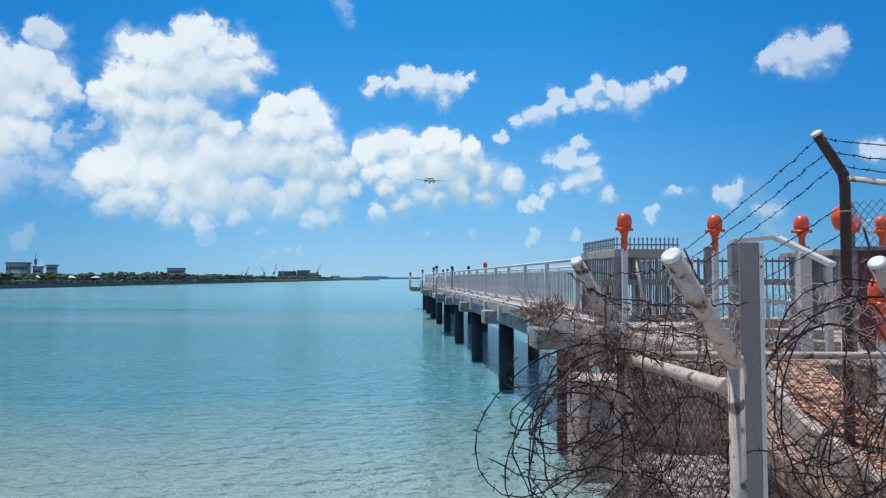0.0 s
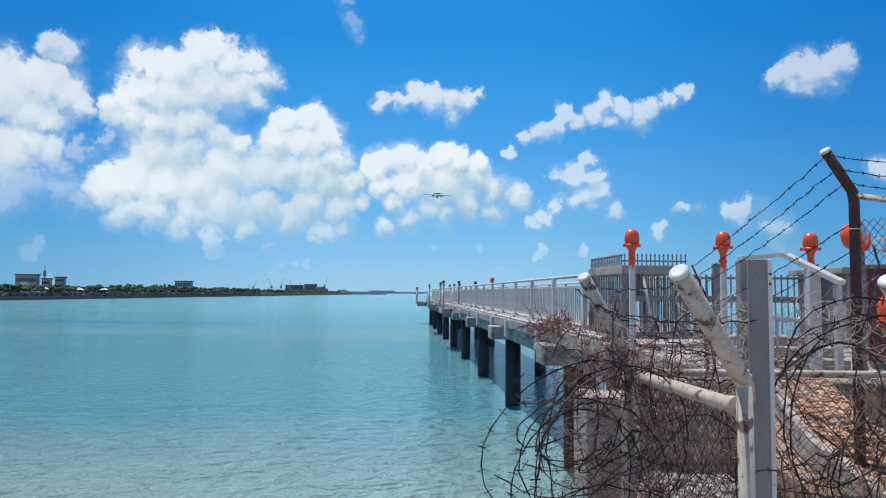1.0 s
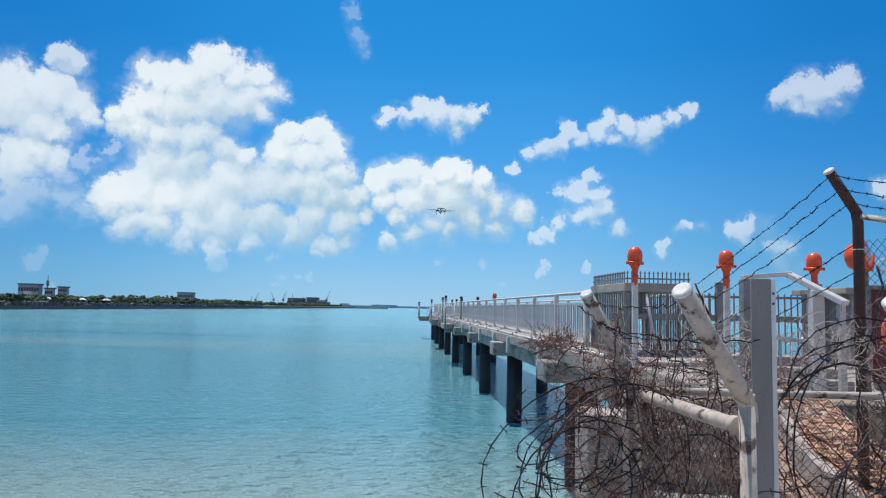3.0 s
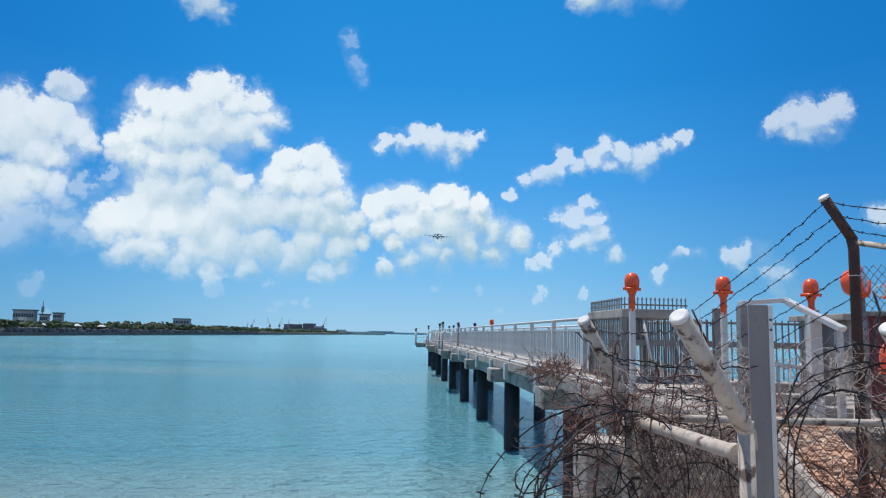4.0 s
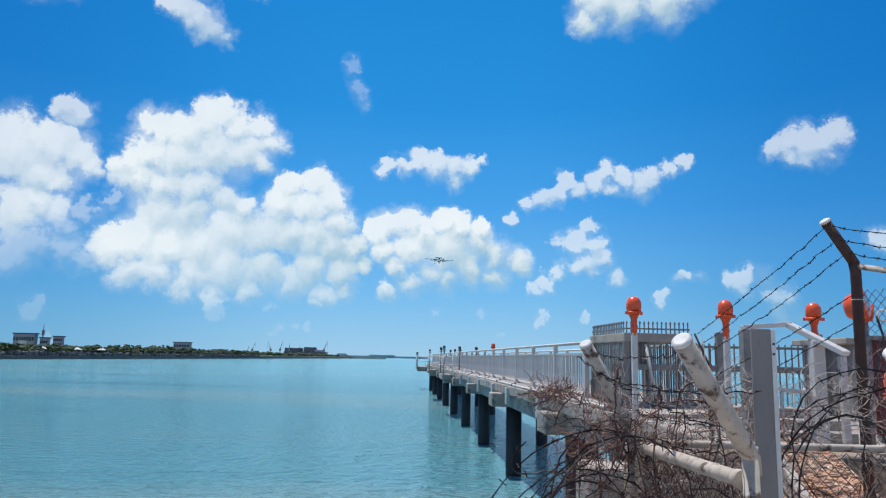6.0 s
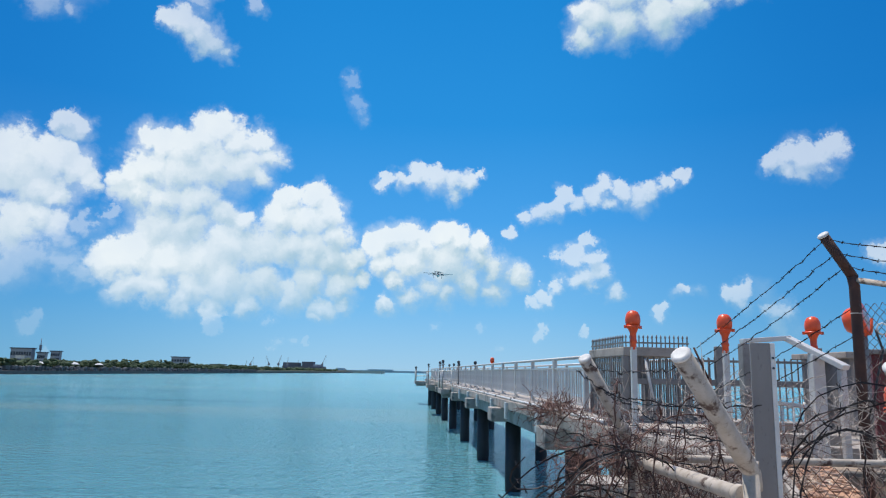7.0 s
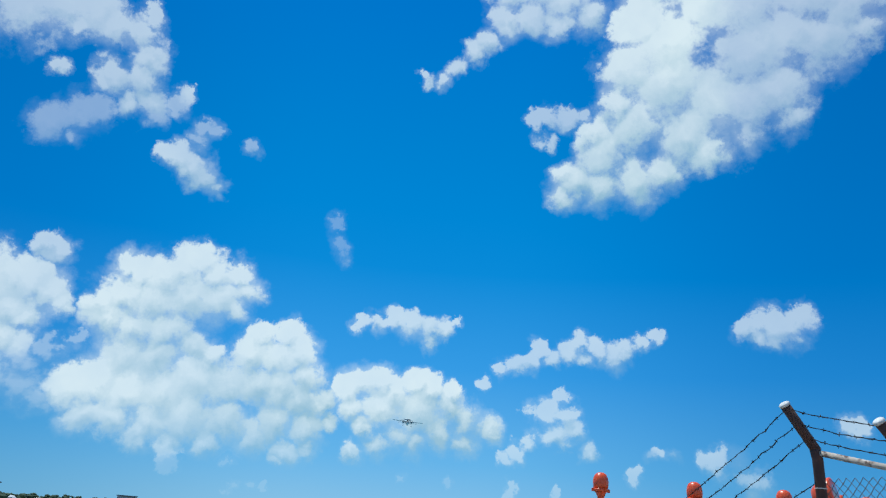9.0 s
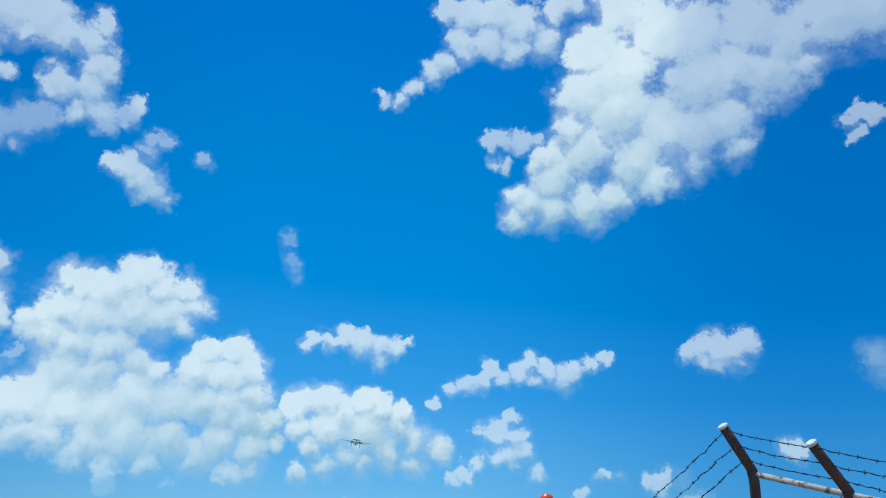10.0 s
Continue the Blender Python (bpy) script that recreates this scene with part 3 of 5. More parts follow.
def boulder(bm_verts, bm_faces, c, s, rng):
    """A rough block of eight corners."""
    start = len(bm_verts)
    for k in range(8):
        bm_verts.append((c[0] + s[0] * (0.5 if k & 1 else -0.5) * rng.uniform(0.6, 1.1), c[1] + s[1] * (0.5 if k & 2 else -0.5) * rng.uniform(0.6, 1.1), c[2] + s[2] * (0.5 if k & 4 else -0.5) * rng.uniform(0.6, 1.1)))
    for f in ((0, 2, 3, 1), (4, 5, 7, 6), (0, 1, 5, 4), (2, 6, 7, 3), (0, 4, 6, 2), (1, 3, 7, 5)):
        bm_faces.append(tuple(start + i for i in f))


vs, fs = [], []
for i in range(900):
    y = rng.uniform(170, 520)
    boulder(vs, fs, (rng.uniform(-143, -137.5), y, rng.uniform(1.0, 2.1)), [rng.uniform(0.8, 1.8) for _ in range(3)], rng)
blocks = raw_part("wave_blocks", vs, fs, REVETMENT, None)
tagged(blocks, "dark concrete wave-breaking blocks piled along the far sea wall", "wave blocks", kind="stuff")


def icosphere_data():
    bm = bmesh.new()
    bmesh.ops.create_icosphere(bm, subdivisions=1, radius=1.0)
    v = [tuple(x.co) for x in bm.verts]
    f = [tuple(x.index for x in g.verts) for g in bm.faces]
    bm.free()
    return v, f


ICO_V, ICO_F = icosphere_data()


def clumps(places, rng, verts, faces):
    for c, r in places:
        start = len(verts)
        for x, y, z in ICO_V:
            k = r * rng.uniform(0.55, 1.15)
            verts.append((c[0] + x * k, c[1] + y * k, c[2] + z * k * 0.75))
        faces.extend(tuple(start + i for i in f) for f in ICO_F)


vs, fs = [], []
places = []
for i in range(720):
    y = rng.uniform(150, 560)
    x = -148 - abs(rng.gauss(0, 14))
    tall = 2.2 + rng.uniform(0.8, 3.0) + 1.6 * noise.noise(Vector((y * 0.03, 0, 0))) + (0.012 * max(y - 300, 0)) * (y < 420)
    for _ in range(5):
        places.append(((x + rng.gauss(0, 1.4), y + rng.gauss(0, 2.0), 2.4 + (tall - 2.4) * rng.uniform(0.15, 1.0)), rng.uniform(0.6, 1.5)))
for i in range(260):
    y = rng.uniform(560, 1050)
    places.append(((-150 - abs(rng.gauss(0, 30)), y, rng.uniform(2.4, 4.2)), rng.uniform(1.2, 3.0)))
clumps(places, rng, vs, fs)
woods = raw_part("shore_trees", vs, fs, LEAF, None)
tagged(woods, "dark green belt of low trees and shrubs behind the far sea wall", "trees", kind="stuff")


def far_building(x0, x1, y, z0, z1, depth, storeys, bays, wall, label, roof=True):
    ob = thing("building", pose((x0 + x1) / 2, y, z0), label, "building", "buildings across the bay")
    w, h = (x1 - x0) / 2, z1 - z0
    part("wall", boxed((-w, 0, 0), (w, depth, h)), wall, ob)
    if roof:
        part("roof", boxed((-w - 0.4, -0.4, h), (w + 0.4, depth + 0.4, h + 0.5)), FAR_DARK, ob)
    fh, bw = h / (storeys + 0.3), 2 * w / bays
    me = None
    for s in range(storeys):
        for b in range(bays):
            m = pose(-w + bw * (b + 0.5), -0.06, fh * (s + 0.65))
            if me is None:
                win = part("window", boxed((-bw * 0.36, -0.05, -fh * 0.25), (bw * 0.36, 0.05, fh * 0.25)), FAR_GLASS, ob)
                win.matrix_basis = m
                me = win.data
            else:
                shared("window", me, ob, m)
    return ob


far_building(-203.4, -193.6, 330, 2.2, 10.1, 3, 2, 8, FAR_WALL, "long grey two-storey building behind shore trees")
far_building(-196, -193.0, 322, 2.2, 7.0, 2, 1, 3, FAR_WHITE, "small white building behind shore trees")
far_building(-191.4, -187.6, 331, 2.2, 8.3, 2, 2, 4, FAR_WALL, "grey block building behind shore trees")
far_building(-193.0, -188.6, 345, 2.2, 9.3, 2, 3, 5, FAR_WALL, "grey three-storey building behind shore trees")
far_building(-182.8, -172.2, 470, 2.2, 9.5, 4, 2, 6, FAR_WALL, "square grey hall on the far shore")
far_building(-167, -158, 500, 2.2, 5.4, 8, 1, 4, FAR_WHITE, "low white shed on the far shore")
for x, y in ((-151, 262), (-149, 283), (-150, 305)):
    hut = thing("shelter", pose(x, y, 2.2), "small shelter with a white arched roof on the far shore", "shelter", "white shelters")
    part("roof", lathe([(0.1, 2.2), (1.2, 2.0), (2.4, 1.3), (2.6, 1.2)], 12), FAR_WHITE, hut)
    for k in range(4):
        part("post", boxed((-0.1, -0.1, 0), (0.1, 0.1, 1.4), 0, pose(1.6 * (1 if k & 1 else -1), 1.6 * (1 if k & 2 else -1), 0)), FAR_DARK, hut)

mast = thing("radio_mast", pose(-191.9, 334, 2.2), "thin dark radio mast beside a grey building", "mast")
part("pole", swept([(0, 0, 0), (0, 0, 8), (0, 0, 12.9)], [0.35, 0.25, 0.15], 6), FAR_STEEL, mast)
part("antenna", boxed((-0.5, -0.3, 7.5), (0.5, 0.3, 10.0)), FAR_STEEL, mast)

# harbour on the far side
mole = part("breakwater", boxed((-240, 1000, -3), (-95, 1060, 3.4)), CONCRETE, None)
tagged(mole, "low grey harbour breakwater far across the bay", "breakwater", kind="structure")
bm = bmesh.new()
box(bm, (-420, 1900, -3), (-60, 1940, 5.0))
box(bm, (-215, 1898, 5.0), (-150, 1935, 8.0))
box(bm, (-300, 1898, 5.0), (-280, 1935, 9.5))
wall2 = part("breakwater", bm, FAR_WALL, None)
tagged(wall2, "hazy breakwater on the horizon", "breakwater", kind="structure")


def ferry_terminal():
    ob = thing("harbour_hall", pose(-208, 1020, 3.4), "long dark harbour hall with stepped roof on the breakwater", "building")
    part("wall", boxed((-30, 0, 0), (30, 18, 4.6)), FAR_DARK, ob)
    part("upper_floor", boxed((-29, 1, 4.6), (-6, 17, 9.6)), FAR_DARK, ob)
    part("upper_floor", boxed((-2, 1, 4.6), (14, 17, 11.0)), FAR_DARK, ob)
    part("upper_floor", boxed((14.1, 1, 4.6), (26, 17, 7.4)), FAR_WALL, ob)
    part("mast", swept([(-8, 4, 4), (-8, 4, 13)], 0.35, 6), FAR_STEEL, ob)
    first = part("window", boxed((-1.4, -0.15, -0.7), (1.4, 0.05, 0.7), 0, None), FAR_GLASS, ob)
    first.matrix_basis = pose(-27, 0, 2.4)
    for k in range(1, 14):
        shared("window", first.data, ob, pose(-27 + 4.15 * k, 0, 2.4))


ferry_terminal()


def harbour_crane(x, y, tall, lean):
    ob = thing("harbour_crane", pose(x, y, 2.2 if y < 1000 else 3.4), "thin steel harbour crane with a raised boom", "crane", "harbour cranes")
    part("mast", swept([(0, 0, 0), (0, 0, tall * 0.55)], 0.45, 6), FAR_STEEL, ob)
    part("boom", swept([(0, 0, tall * 0.4), (lean, 0, tall)], [0.4, 0.2], 6), FAR_STEEL, ob)
    part("cab", boxed((-1.5, -1.2, tall * 0.3), (1.2, 1.2, tall * 0.44)), FAR_STEEL, ob)
    part("cable", swept([(lean, 0, tall), (lean * 1.02, 0, tall * 0.45)], 0.08, 4), FAR_STEEL, ob)


for x, y, tall, lean in ((-170, 960, 21, 4.5), (-236, 990, 20, 3.5), (-248, 985, 19, -4.5), (-226, 1000, 17, 0.8), (-272, 980, 17, 4), (-280, 985, 12, 1.5)):
    harbour_crane(x, y, tall, lean)


# ---- the pier ----
PIER = pose(2.5, 14.2, 0, 0, 0, 4.12)
DECK = 2.67
END = 66.0


def build_pier():
    ob = thing("pier", PIER, "long grey concrete pier on dark round piles", "pier")
    y, n = -3.6, 0
    stops = [-3.6, 0.0, 7.7, 15.2, 23.0, 30.9, 38.6, 46.3, 54.0, 61.7, END]
    for a, b in zip(stops, stops[1:]):
        part("slab", boxed((-0.42, a + 0.012, DECK - 0.26), (2.9, b - 0.012, DECK), 0.03), CONCRETE, ob)
        part("edge_beam", boxed((-0.30, a + 0.3, DECK - 0.62), (0.10, b - 0.3, DECK - 0.262), 0.02), CONCRETE, ob)
        part("edge_beam", boxed((2.35, a + 0.3, DECK - 0.62), (2.7, b - 0.3, DECK - 0.262), 0.02), CONCRETE, ob)
    cap_mesh, pile_mesh = None, None
    for y in stops[1:-1]:
        m = pose(0, y, 0)
        if cap_mesh is None:
            c = part("cap_beam", boxed((-0.72, -0.42, DECK - 0.66), (3.05, 0.42, DECK - 0.264), 0.03), CONCRETE, ob)
            c.matrix_basis, cap_mesh = m, c.data
            bm = lathe([(0.235, -3), (0.235, 0.2), (0.245, 0.3), (0.235, 0.42), (0.235, DECK - 0.662)], 18)
            p = part("support_column", bm, PILE, ob)
            p.matrix_basis, pile_mesh = m, p.data
            near_pile = p.data.copy()
            near_pile.materials[0] = RUST_PILE
            p.data = near_pile
        else:
            shared("cap_beam", cap_mesh, ob, m)
            shared("support_column", pile_mesh, ob, m)
        shared("support_column", pile_mesh, ob, pose(2.35, y, 0))
    # side brackets and drains on the outer edge
    for y in (1.6, 6.1, 9.2, 13.4, 17.0, 21.2, 25.5):
        part("bracket", boxed((-0.50, y - 0.14, DECK - 0.50), (-0.425, y + 0.14, DECK - 0.05), 0.015), RAIL, ob, "pale steel bracket on the slab edge")
    # light platforms that jut out
    for y0, y1, x0 in ((28.0, 31.4, -0.95), (44.0, 46.8, -1.1), (62.6, 66.4, -1.6)):
        part("side_platform", boxed((x0, y0, DECK - 0.52), (-0.43, y1, DECK - 0.22), 0.03), CONCRETE, ob)
        part("bearer", boxed((x0 + 0.1, y0 + 0.2, DECK - 0.72), (0.2, y0 + 0.5, DECK - 0.524), 0.02), CONCRETE, ob)
    return ob


pier = build_pier()


def build_railing(x, near, far, label, detailed):
    ob = thing("pier_railing", PIER @ pose(x, 0, DECK), label, "railing", "pier railings")
    step = 2.85
    n = int((far - near) / step)
    post = bar = None
    part("top_rail", swept([(0, near - 0.05, 1.10), (0, near + n * step + 0.05, 1.10)], 0.035, 10), RAIL, ob)
    part("upper_rail", boxed((-0.022, near, 0.86), (0.022, near + n * step, 0.90)), RAIL, ob)
    part("lower_rail", boxed((-0.022, near, 0.12), (0.022, near + n * step, 0.16)), RAIL, ob)
    spare = bmesh.new()
    for i in range(n + 1):
        y = near + i * step
        if post is None:
            bm = boxed((-0.045, -0.06, 0.0), (0.045, 0.06, 1.08), 0.008)
            box(bm, (-0.09, -0.10, 0.0), (0.09, 0.10, 0.05), 0.01)
            p = part("post", bm, RAIL, ob)
            p.matrix_basis, post = pose(0, y, 0), p.data
        else:
            shared("post", post, ob, pose(0, y, 0))
        if i == n:
            break
        for k in range(1, 15):
            yy = y + step * k / 15
            if detailed and i < 20:
                if bar is None:
                    b = part("baluster", boxed((-0.014, -0.014, 0.16), (0.014, 0.014, 0.86)), RAIL, ob)
                    b.matrix_basis, bar = pose(0, yy, 0), b.data
                else:
                    shared("baluster", bar, ob, pose(0, yy, 0))
            else:
                box(spare, (-0.011, yy - 0.011, 0.16), (0.011, yy + 0.011, 0.86))
    tagged(part("far_balusters", spare, RAIL, ob), kind="stuff")
    return ob


def deck_conduit(x, near, far, r, lift, label, material):
    ob = thing("conduit", PIER @ pose(x, 0, DECK + r + lift), label, "pipe", "conduits on the pier's edge")
    n = int((far - near) / 1.5)
    rc = random.Random(int(near * 10 + x * 100))
    part("pipe", swept([(rc.gauss(0, 0.012), near + (far - near) * k / n, 0) for k in range(n + 1)], r, 8), material, ob)
    for k in range(0, n, 2):
        y = near + (far - near) * k / n
        part("saddle", boxed((-r * 1.7, y - 0.04, -r - lift), (r * 1.7, y + 0.04, r * 1.1), 0.006), GATE, ob)


deck_conduit(-0.33, -3.2, 33.0, 0.035, 0.0, "grey conduit pipe lying along the pier's edge", RAIL)
deck_conduit(-0.20, -3.0, 60.0, 0.045, 0.0, "thick pale conduit pipe lying along the pier's edge", CONCRETE)
deck_conduit(-0.06, -2.0, 48.0, 0.03, 0.02, "thin grey conduit pipe lying along the pier's edge", GATE)

build_railing(0.28, 0.35, END, "white-grey steel pier railing with close upright bars", True)
build_railing(2.6, 0.35, END, "white-grey steel railing on the pier's far edge", False)


def approach_light(m, tall, label):
    ob = thing("approach_light", m, label, "light", "small lights along the pier")
    part("post", swept([(0, 0, 0), (0, 0, tall)], 0.035, 8), GATE, ob)
    part("head", lathe([(0.04, tall), (0.075, tall + 0.03), (0.09, tall + 0.09), (0.075, tall + 0.16), (0.03, tall + 0.19)], 12), PLANE_DARK, ob)
    part("bracket", boxed((-0.09, -0.02, tall - 0.10), (0.09, 0.02, tall - 0.04)), GATE, ob)


for x, y, z, tall in ((-0.85, 28.2, DECK - 0.22, 1.50), (-0.85, 31.2, DECK - 0.22, 1.45), (0.05, 28.0, DECK, 1.25), (0.6, 24.0, DECK, 1.18), (0.6, 34.0, DECK, 1.18), (0.6, 38.5, DECK, 1.22),
                   (-1.0, 44.2, DECK - 0.22, 1.45), (0.6, 43.0, DECK, 1.22), (0.6, 51.0, DECK, 1.25), (-1.5, 62.8, DECK - 0.22, 1.35), (-1.5, 66.2, DECK - 0.22, 1.35)):
    approach_light(PIER @ pose(x, y, z), tall, "small dark approach light on a thin post")


def jut_rail(y0, y1, x0):
    ob = thing("platform_railing", PIER @ pose(0, 0, DECK - 0.22), "grey tube railing round a jutting light platform", "railing", "platform railings")
    for z in (0.55, 1.05):
        part("rail", swept([(0.2, y0, z), (x0, y0, z), (x0, y1, z), (0.2, y1, z)], 0.022, 8), RAIL, ob)
    for x, y in ((x0, y0), (x0, (y0 + y1) / 2), (x0, y1), ((x0 + 0.2) / 2, y0)):
        part("post", swept([(x, y, 0), (x, y, 1.05)], 0.024, 8), RAIL, ob)


for a in ((28.05, 31.35, -0.9), (44.05, 46.7, -1.05), (62.7, 66.3, -1.55)):
    jut_rail(*a)


# ---- the land end: sea wall, platform, ramp ----
shore = part("ground", boxed((-40, -60, -3), (40, 4.2, 1.72)), CONCRETE, None)
tagged(shore, "worn concrete top of the sea wall", "ground", kind="structure")
ledge = part("pavement", boxed((1.45, 4.2, -3), (30, 6.1, 1.86), 0.03), CONCRETE, None)
tagged(ledge, "pale concrete ledge strewn with rubble", "ledge", kind="structure")
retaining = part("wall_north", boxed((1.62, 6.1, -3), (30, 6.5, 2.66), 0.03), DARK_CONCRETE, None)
tagged(retaining, "brown stained concrete retaining wall", "wall", kind="structure")
platform = part("platform", boxed((2.75, 6.5, -3), (30, 12.6, 2.60), 0.03), CONCRETE, None)
tagged(platform, "grey concrete platform at the pier's land end", "platform", kind="structure")
abutment = part("abutment", boxed((1.66, 8.7, 0.9), (2.745, 9.6, 2.14), 0.04), CONCRETE, None)
tagged(abutment, "pale concrete landing slab sticking out of the platform", "abutment", kind="structure")


def bank(y):
    return 2.18 + 0.52 * min(1.0, max(0.0, (y - 3.3) / 2.7))


def bank_left(y):
    return 2.36 + 0.264 * max(0.0, y - 4.74)


def bank_right(y):
    return 2.86 + 0.19 * (y - 4.5)


def bank_strip(name, outer, inner, low, high, material, label):
    """A run of concrete along the bank's outer edge; outer and inner are set-offs from that edge."""
    bm = bmesh.new()
    rows_ = []
    for k in range(22):
        y = 3.2 + 4.15 * k / 21
        x, z = bank_left(y), bank(y)
        wob = 0.012 * noise.noise(Vector((y * 3.1, low * 9, 1.0)))
        rows_.append([bm.verts.new(p) for p in ((x + outer + wob, y, z + low), (x + outer + wob, y, z + high - 0.012), (x + outer + 0.014 + wob, y, z + high), (x + inner, y, z + high), (x + inner, y, z + low))])
    for a, b in zip(rows_, rows_[1:]):
        for k in range(5):
            bm.faces.new((a[k], a[(k + 1) % 5], b[(k + 1) % 5], b[k]))
    bm.faces.new(rows_[0])
    bm.faces.new(rows_[-1][::-1])
    bmesh.ops.recalc_face_normals(bm, faces=bm.faces)
    tagged(part(name, bm, material, None), label, name.replace("_", " "), kind="structure")


def ramp():
    bm = bmesh.new()
    rows_ = []
    r2 = random.Random(11)
    for i in range(41):
        y = 3.3 + 4.1 * i / 40
        z = bank(y)
        left, right = bank_left(y), bank_right(y)
        row = []
        for j in range(25):
            x = left + (right - left) * j / 24
            row.append(bm.verts.new((x, y, z + 0.012 * noise.noise(Vector((x * 2.3, y * 2.3, 0))) + 0.016 * noise.noise(Vector((x * 9, y * 9, 3))))))
        row.append(bm.verts.new((right + 0.01, y, 2.2)))
        rows_.append(row)
    for a, b in zip(rows_, rows_[1:]):
        for j in range(25):
            bm.faces.new((a[j], a[j + 1], b[j + 1], b[j])).smooth = j < 24
    ob = part("ramp", bm, GRAVEL, None)
    tagged(ob, "sloping orange-brown gravel bank behind the fence", "gravel bank", kind="structure")
    vs, fs = [], []
    for _ in range(1500):
        y = r2.uniform(3.4, 7.3)
        x = r2.uniform(bank_left(y) + 0.03, bank_right(y) - 0.02)
        s = r2.choice((0.012, 0.018, 0.025, 0.04))
        boulder(vs, fs, (x, y, bank(y) + s * 0.15), (s * r2.uniform(0.8, 1.6), s * r2.uniform(0.8, 1.6), s * 0.6), r2)
    st = raw_part("stones", vs, fs, STONE, None)
    tagged(st, "orange-brown broken stones lying on the bank", "stones", kind="stuff")
    bank_strip("coping", -0.07, -0.002, -0.10, 0.07, CONCRETE, "narrow grey concrete coping along the gravel bank")
    bank_strip("ledge", -0.27, -0.074, -0.28, -0.11, BROWN_LEDGE, "brown worn concrete ledge below the coping")
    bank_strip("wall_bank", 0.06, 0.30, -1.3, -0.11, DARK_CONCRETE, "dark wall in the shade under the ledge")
    low = part("pavement", boxed((2.70, 3.25, -3), (30, 6.095, 2.30), 0.02), CONCRETE, None)
    tagged(low, "grey concrete yard floor below the platform", "pavement", kind="structure")


ramp()
vs, fs = [], []
r3 = random.Random(21)
for _ in range(700):
    s = r3.choice((0.03, 0.05, 0.08, 0.12))
    boulder(vs, fs, (r3.uniform(1.5, 2.3), r3.uniform(4.25, 6.0), 1.87 + s * 0.2), (s * r3.uniform(0.8, 1.5), s * r3.uniform(0.8, 1.5), s * 0.7), r3)
tagged(raw_part("rubble", vs, fs, PALE_STONE, None), "pale broken rubble on the concrete ledge", "rubble", kind="stuff")


# ---- gate cage at the pier's land end ----
def gate_cage():
    ob = thing("gate_cage", pose(2.93, 12.0, 2.60, 0, 0, 4.12), "grey steel gate cage with a flat concrete roof and spiked fence", "gate")
    part("roof", boxed((-0.04, -0.05, 1.14), (1.12, 2.1, 1.29), 0.015), CONCRETE, ob)
    part("crossbeam", boxed((-0.25, -0.03, 0.68), (1.7, 0.05, 0.78), 0.01), GATE, ob)
    part("crossbeam", boxed((-0.25, -0.025, 0.10), (1.7, 0.045, 0.17), 0.01), GATE, ob)
    for x, y in ((0.0, 0.0), (1.06, 0.0), (0.0, 2.0), (1.06, 2.0)):
        part("corner_post", boxed((x - 0.05, y - 0.05, 0), (x + 0.05, y + 0.05, 1.138), 0.008), GATE, ob)
    part("panel", boxed((0.07, 0.04, 0.72), (0.34, 0.06, 1.137)), GATE, ob, "grey sheet panel under the roof")
    part("brace", swept([(0.5, -0.06, 0.1), (0.32, -0.06, 1.1)], 0.025, 6), RAIL, ob)
    part("brace", swept([(0.18, -0.06, 1.1), (0.05, -0.06, 0.1)], 0.025, 6), GATE, ob)
    bar = None
    for k in range(19):
        x = -0.24 + k * 0.105
        m = pose(x, 0.0, 0)
        if bar is None:
            b = part("bar", boxed((-0.011, -0.011, 0.0), (0.011, 0.011, 1.13)), GATE, ob)
            b.matrix_basis, bar = m, b.data
        else:
            shared("bar", bar, ob, m)
    for k in range(1, 19):
        shared("bar", bar, ob, pose(-0.0, 0.11 * k, 0))
        shared("bar", bar, ob, pose(1.06, 0.11 * k, 0))
    # spikes on the roof
    spike = None
    lines = [(x, 0.0) for x in [0.02 + 0.075 * k for k in range(15)]] + [(0.0, 0.1 + 0.1 * k) for k in range(20)]
    for x, y in lines:
        m = pose(x, y, 1.29)
        if spike is None:
            s = part("spike", lathe([(0.011, 0), (0.011, 0.15), (0.02, 0.165), (0.003, 0.21)], 5), GATE, ob)
            s.matrix_basis, spike = m, s.data
        else:
            shared("spike", spike, ob, m)
    part("spike_rail", boxed((0.0, -0.012, 1.35), (1.1, 0.012, 1.375)), GATE, ob)
    part("spike_rail", boxed((-0.012, 0.02, 1.35), (0.012, 2.05, 1.375)), GATE, ob)


gate_cage()


def barred_fence():
    ob = thing("barred_fence", pose(4.05, 11.9, 2.60, 0, 0, -6), "grey upright-bar steel fence beside the gate", "fence")
    wide = 3.6
    part("top_rail", boxed((0, -0.02, 1.06), (wide, 0.02, 1.10), 0.006), GATE, ob)
    part("middle_rail", boxed((0, -0.035, 0.68), (wide, 0.035, 0.78), 0.01), GATE, ob)
    part("bottom_rail", boxed((0, -0.02, 0.10), (wide, 0.02, 0.14), 0.006), GATE, ob)
    bar = None
    for k in range(36):
        m = pose(0.02 + 0.1 * k, 0, 0)
        if bar is None:
            b = part("bar", boxed((-0.010, -0.010, 0.02), (0.010, 0.010, 1.14)), GATE, ob)
            b.matrix_basis, bar = m, b.data
        else:
            shared("bar", bar, ob, m)
    for x in (0.42, 1.9, 3.55):
        part("post", boxed((x - 0.09, -0.07, 0), (x + 0.09, 0.07, 1.32), 0.012), GATE, ob)


barred_fence()


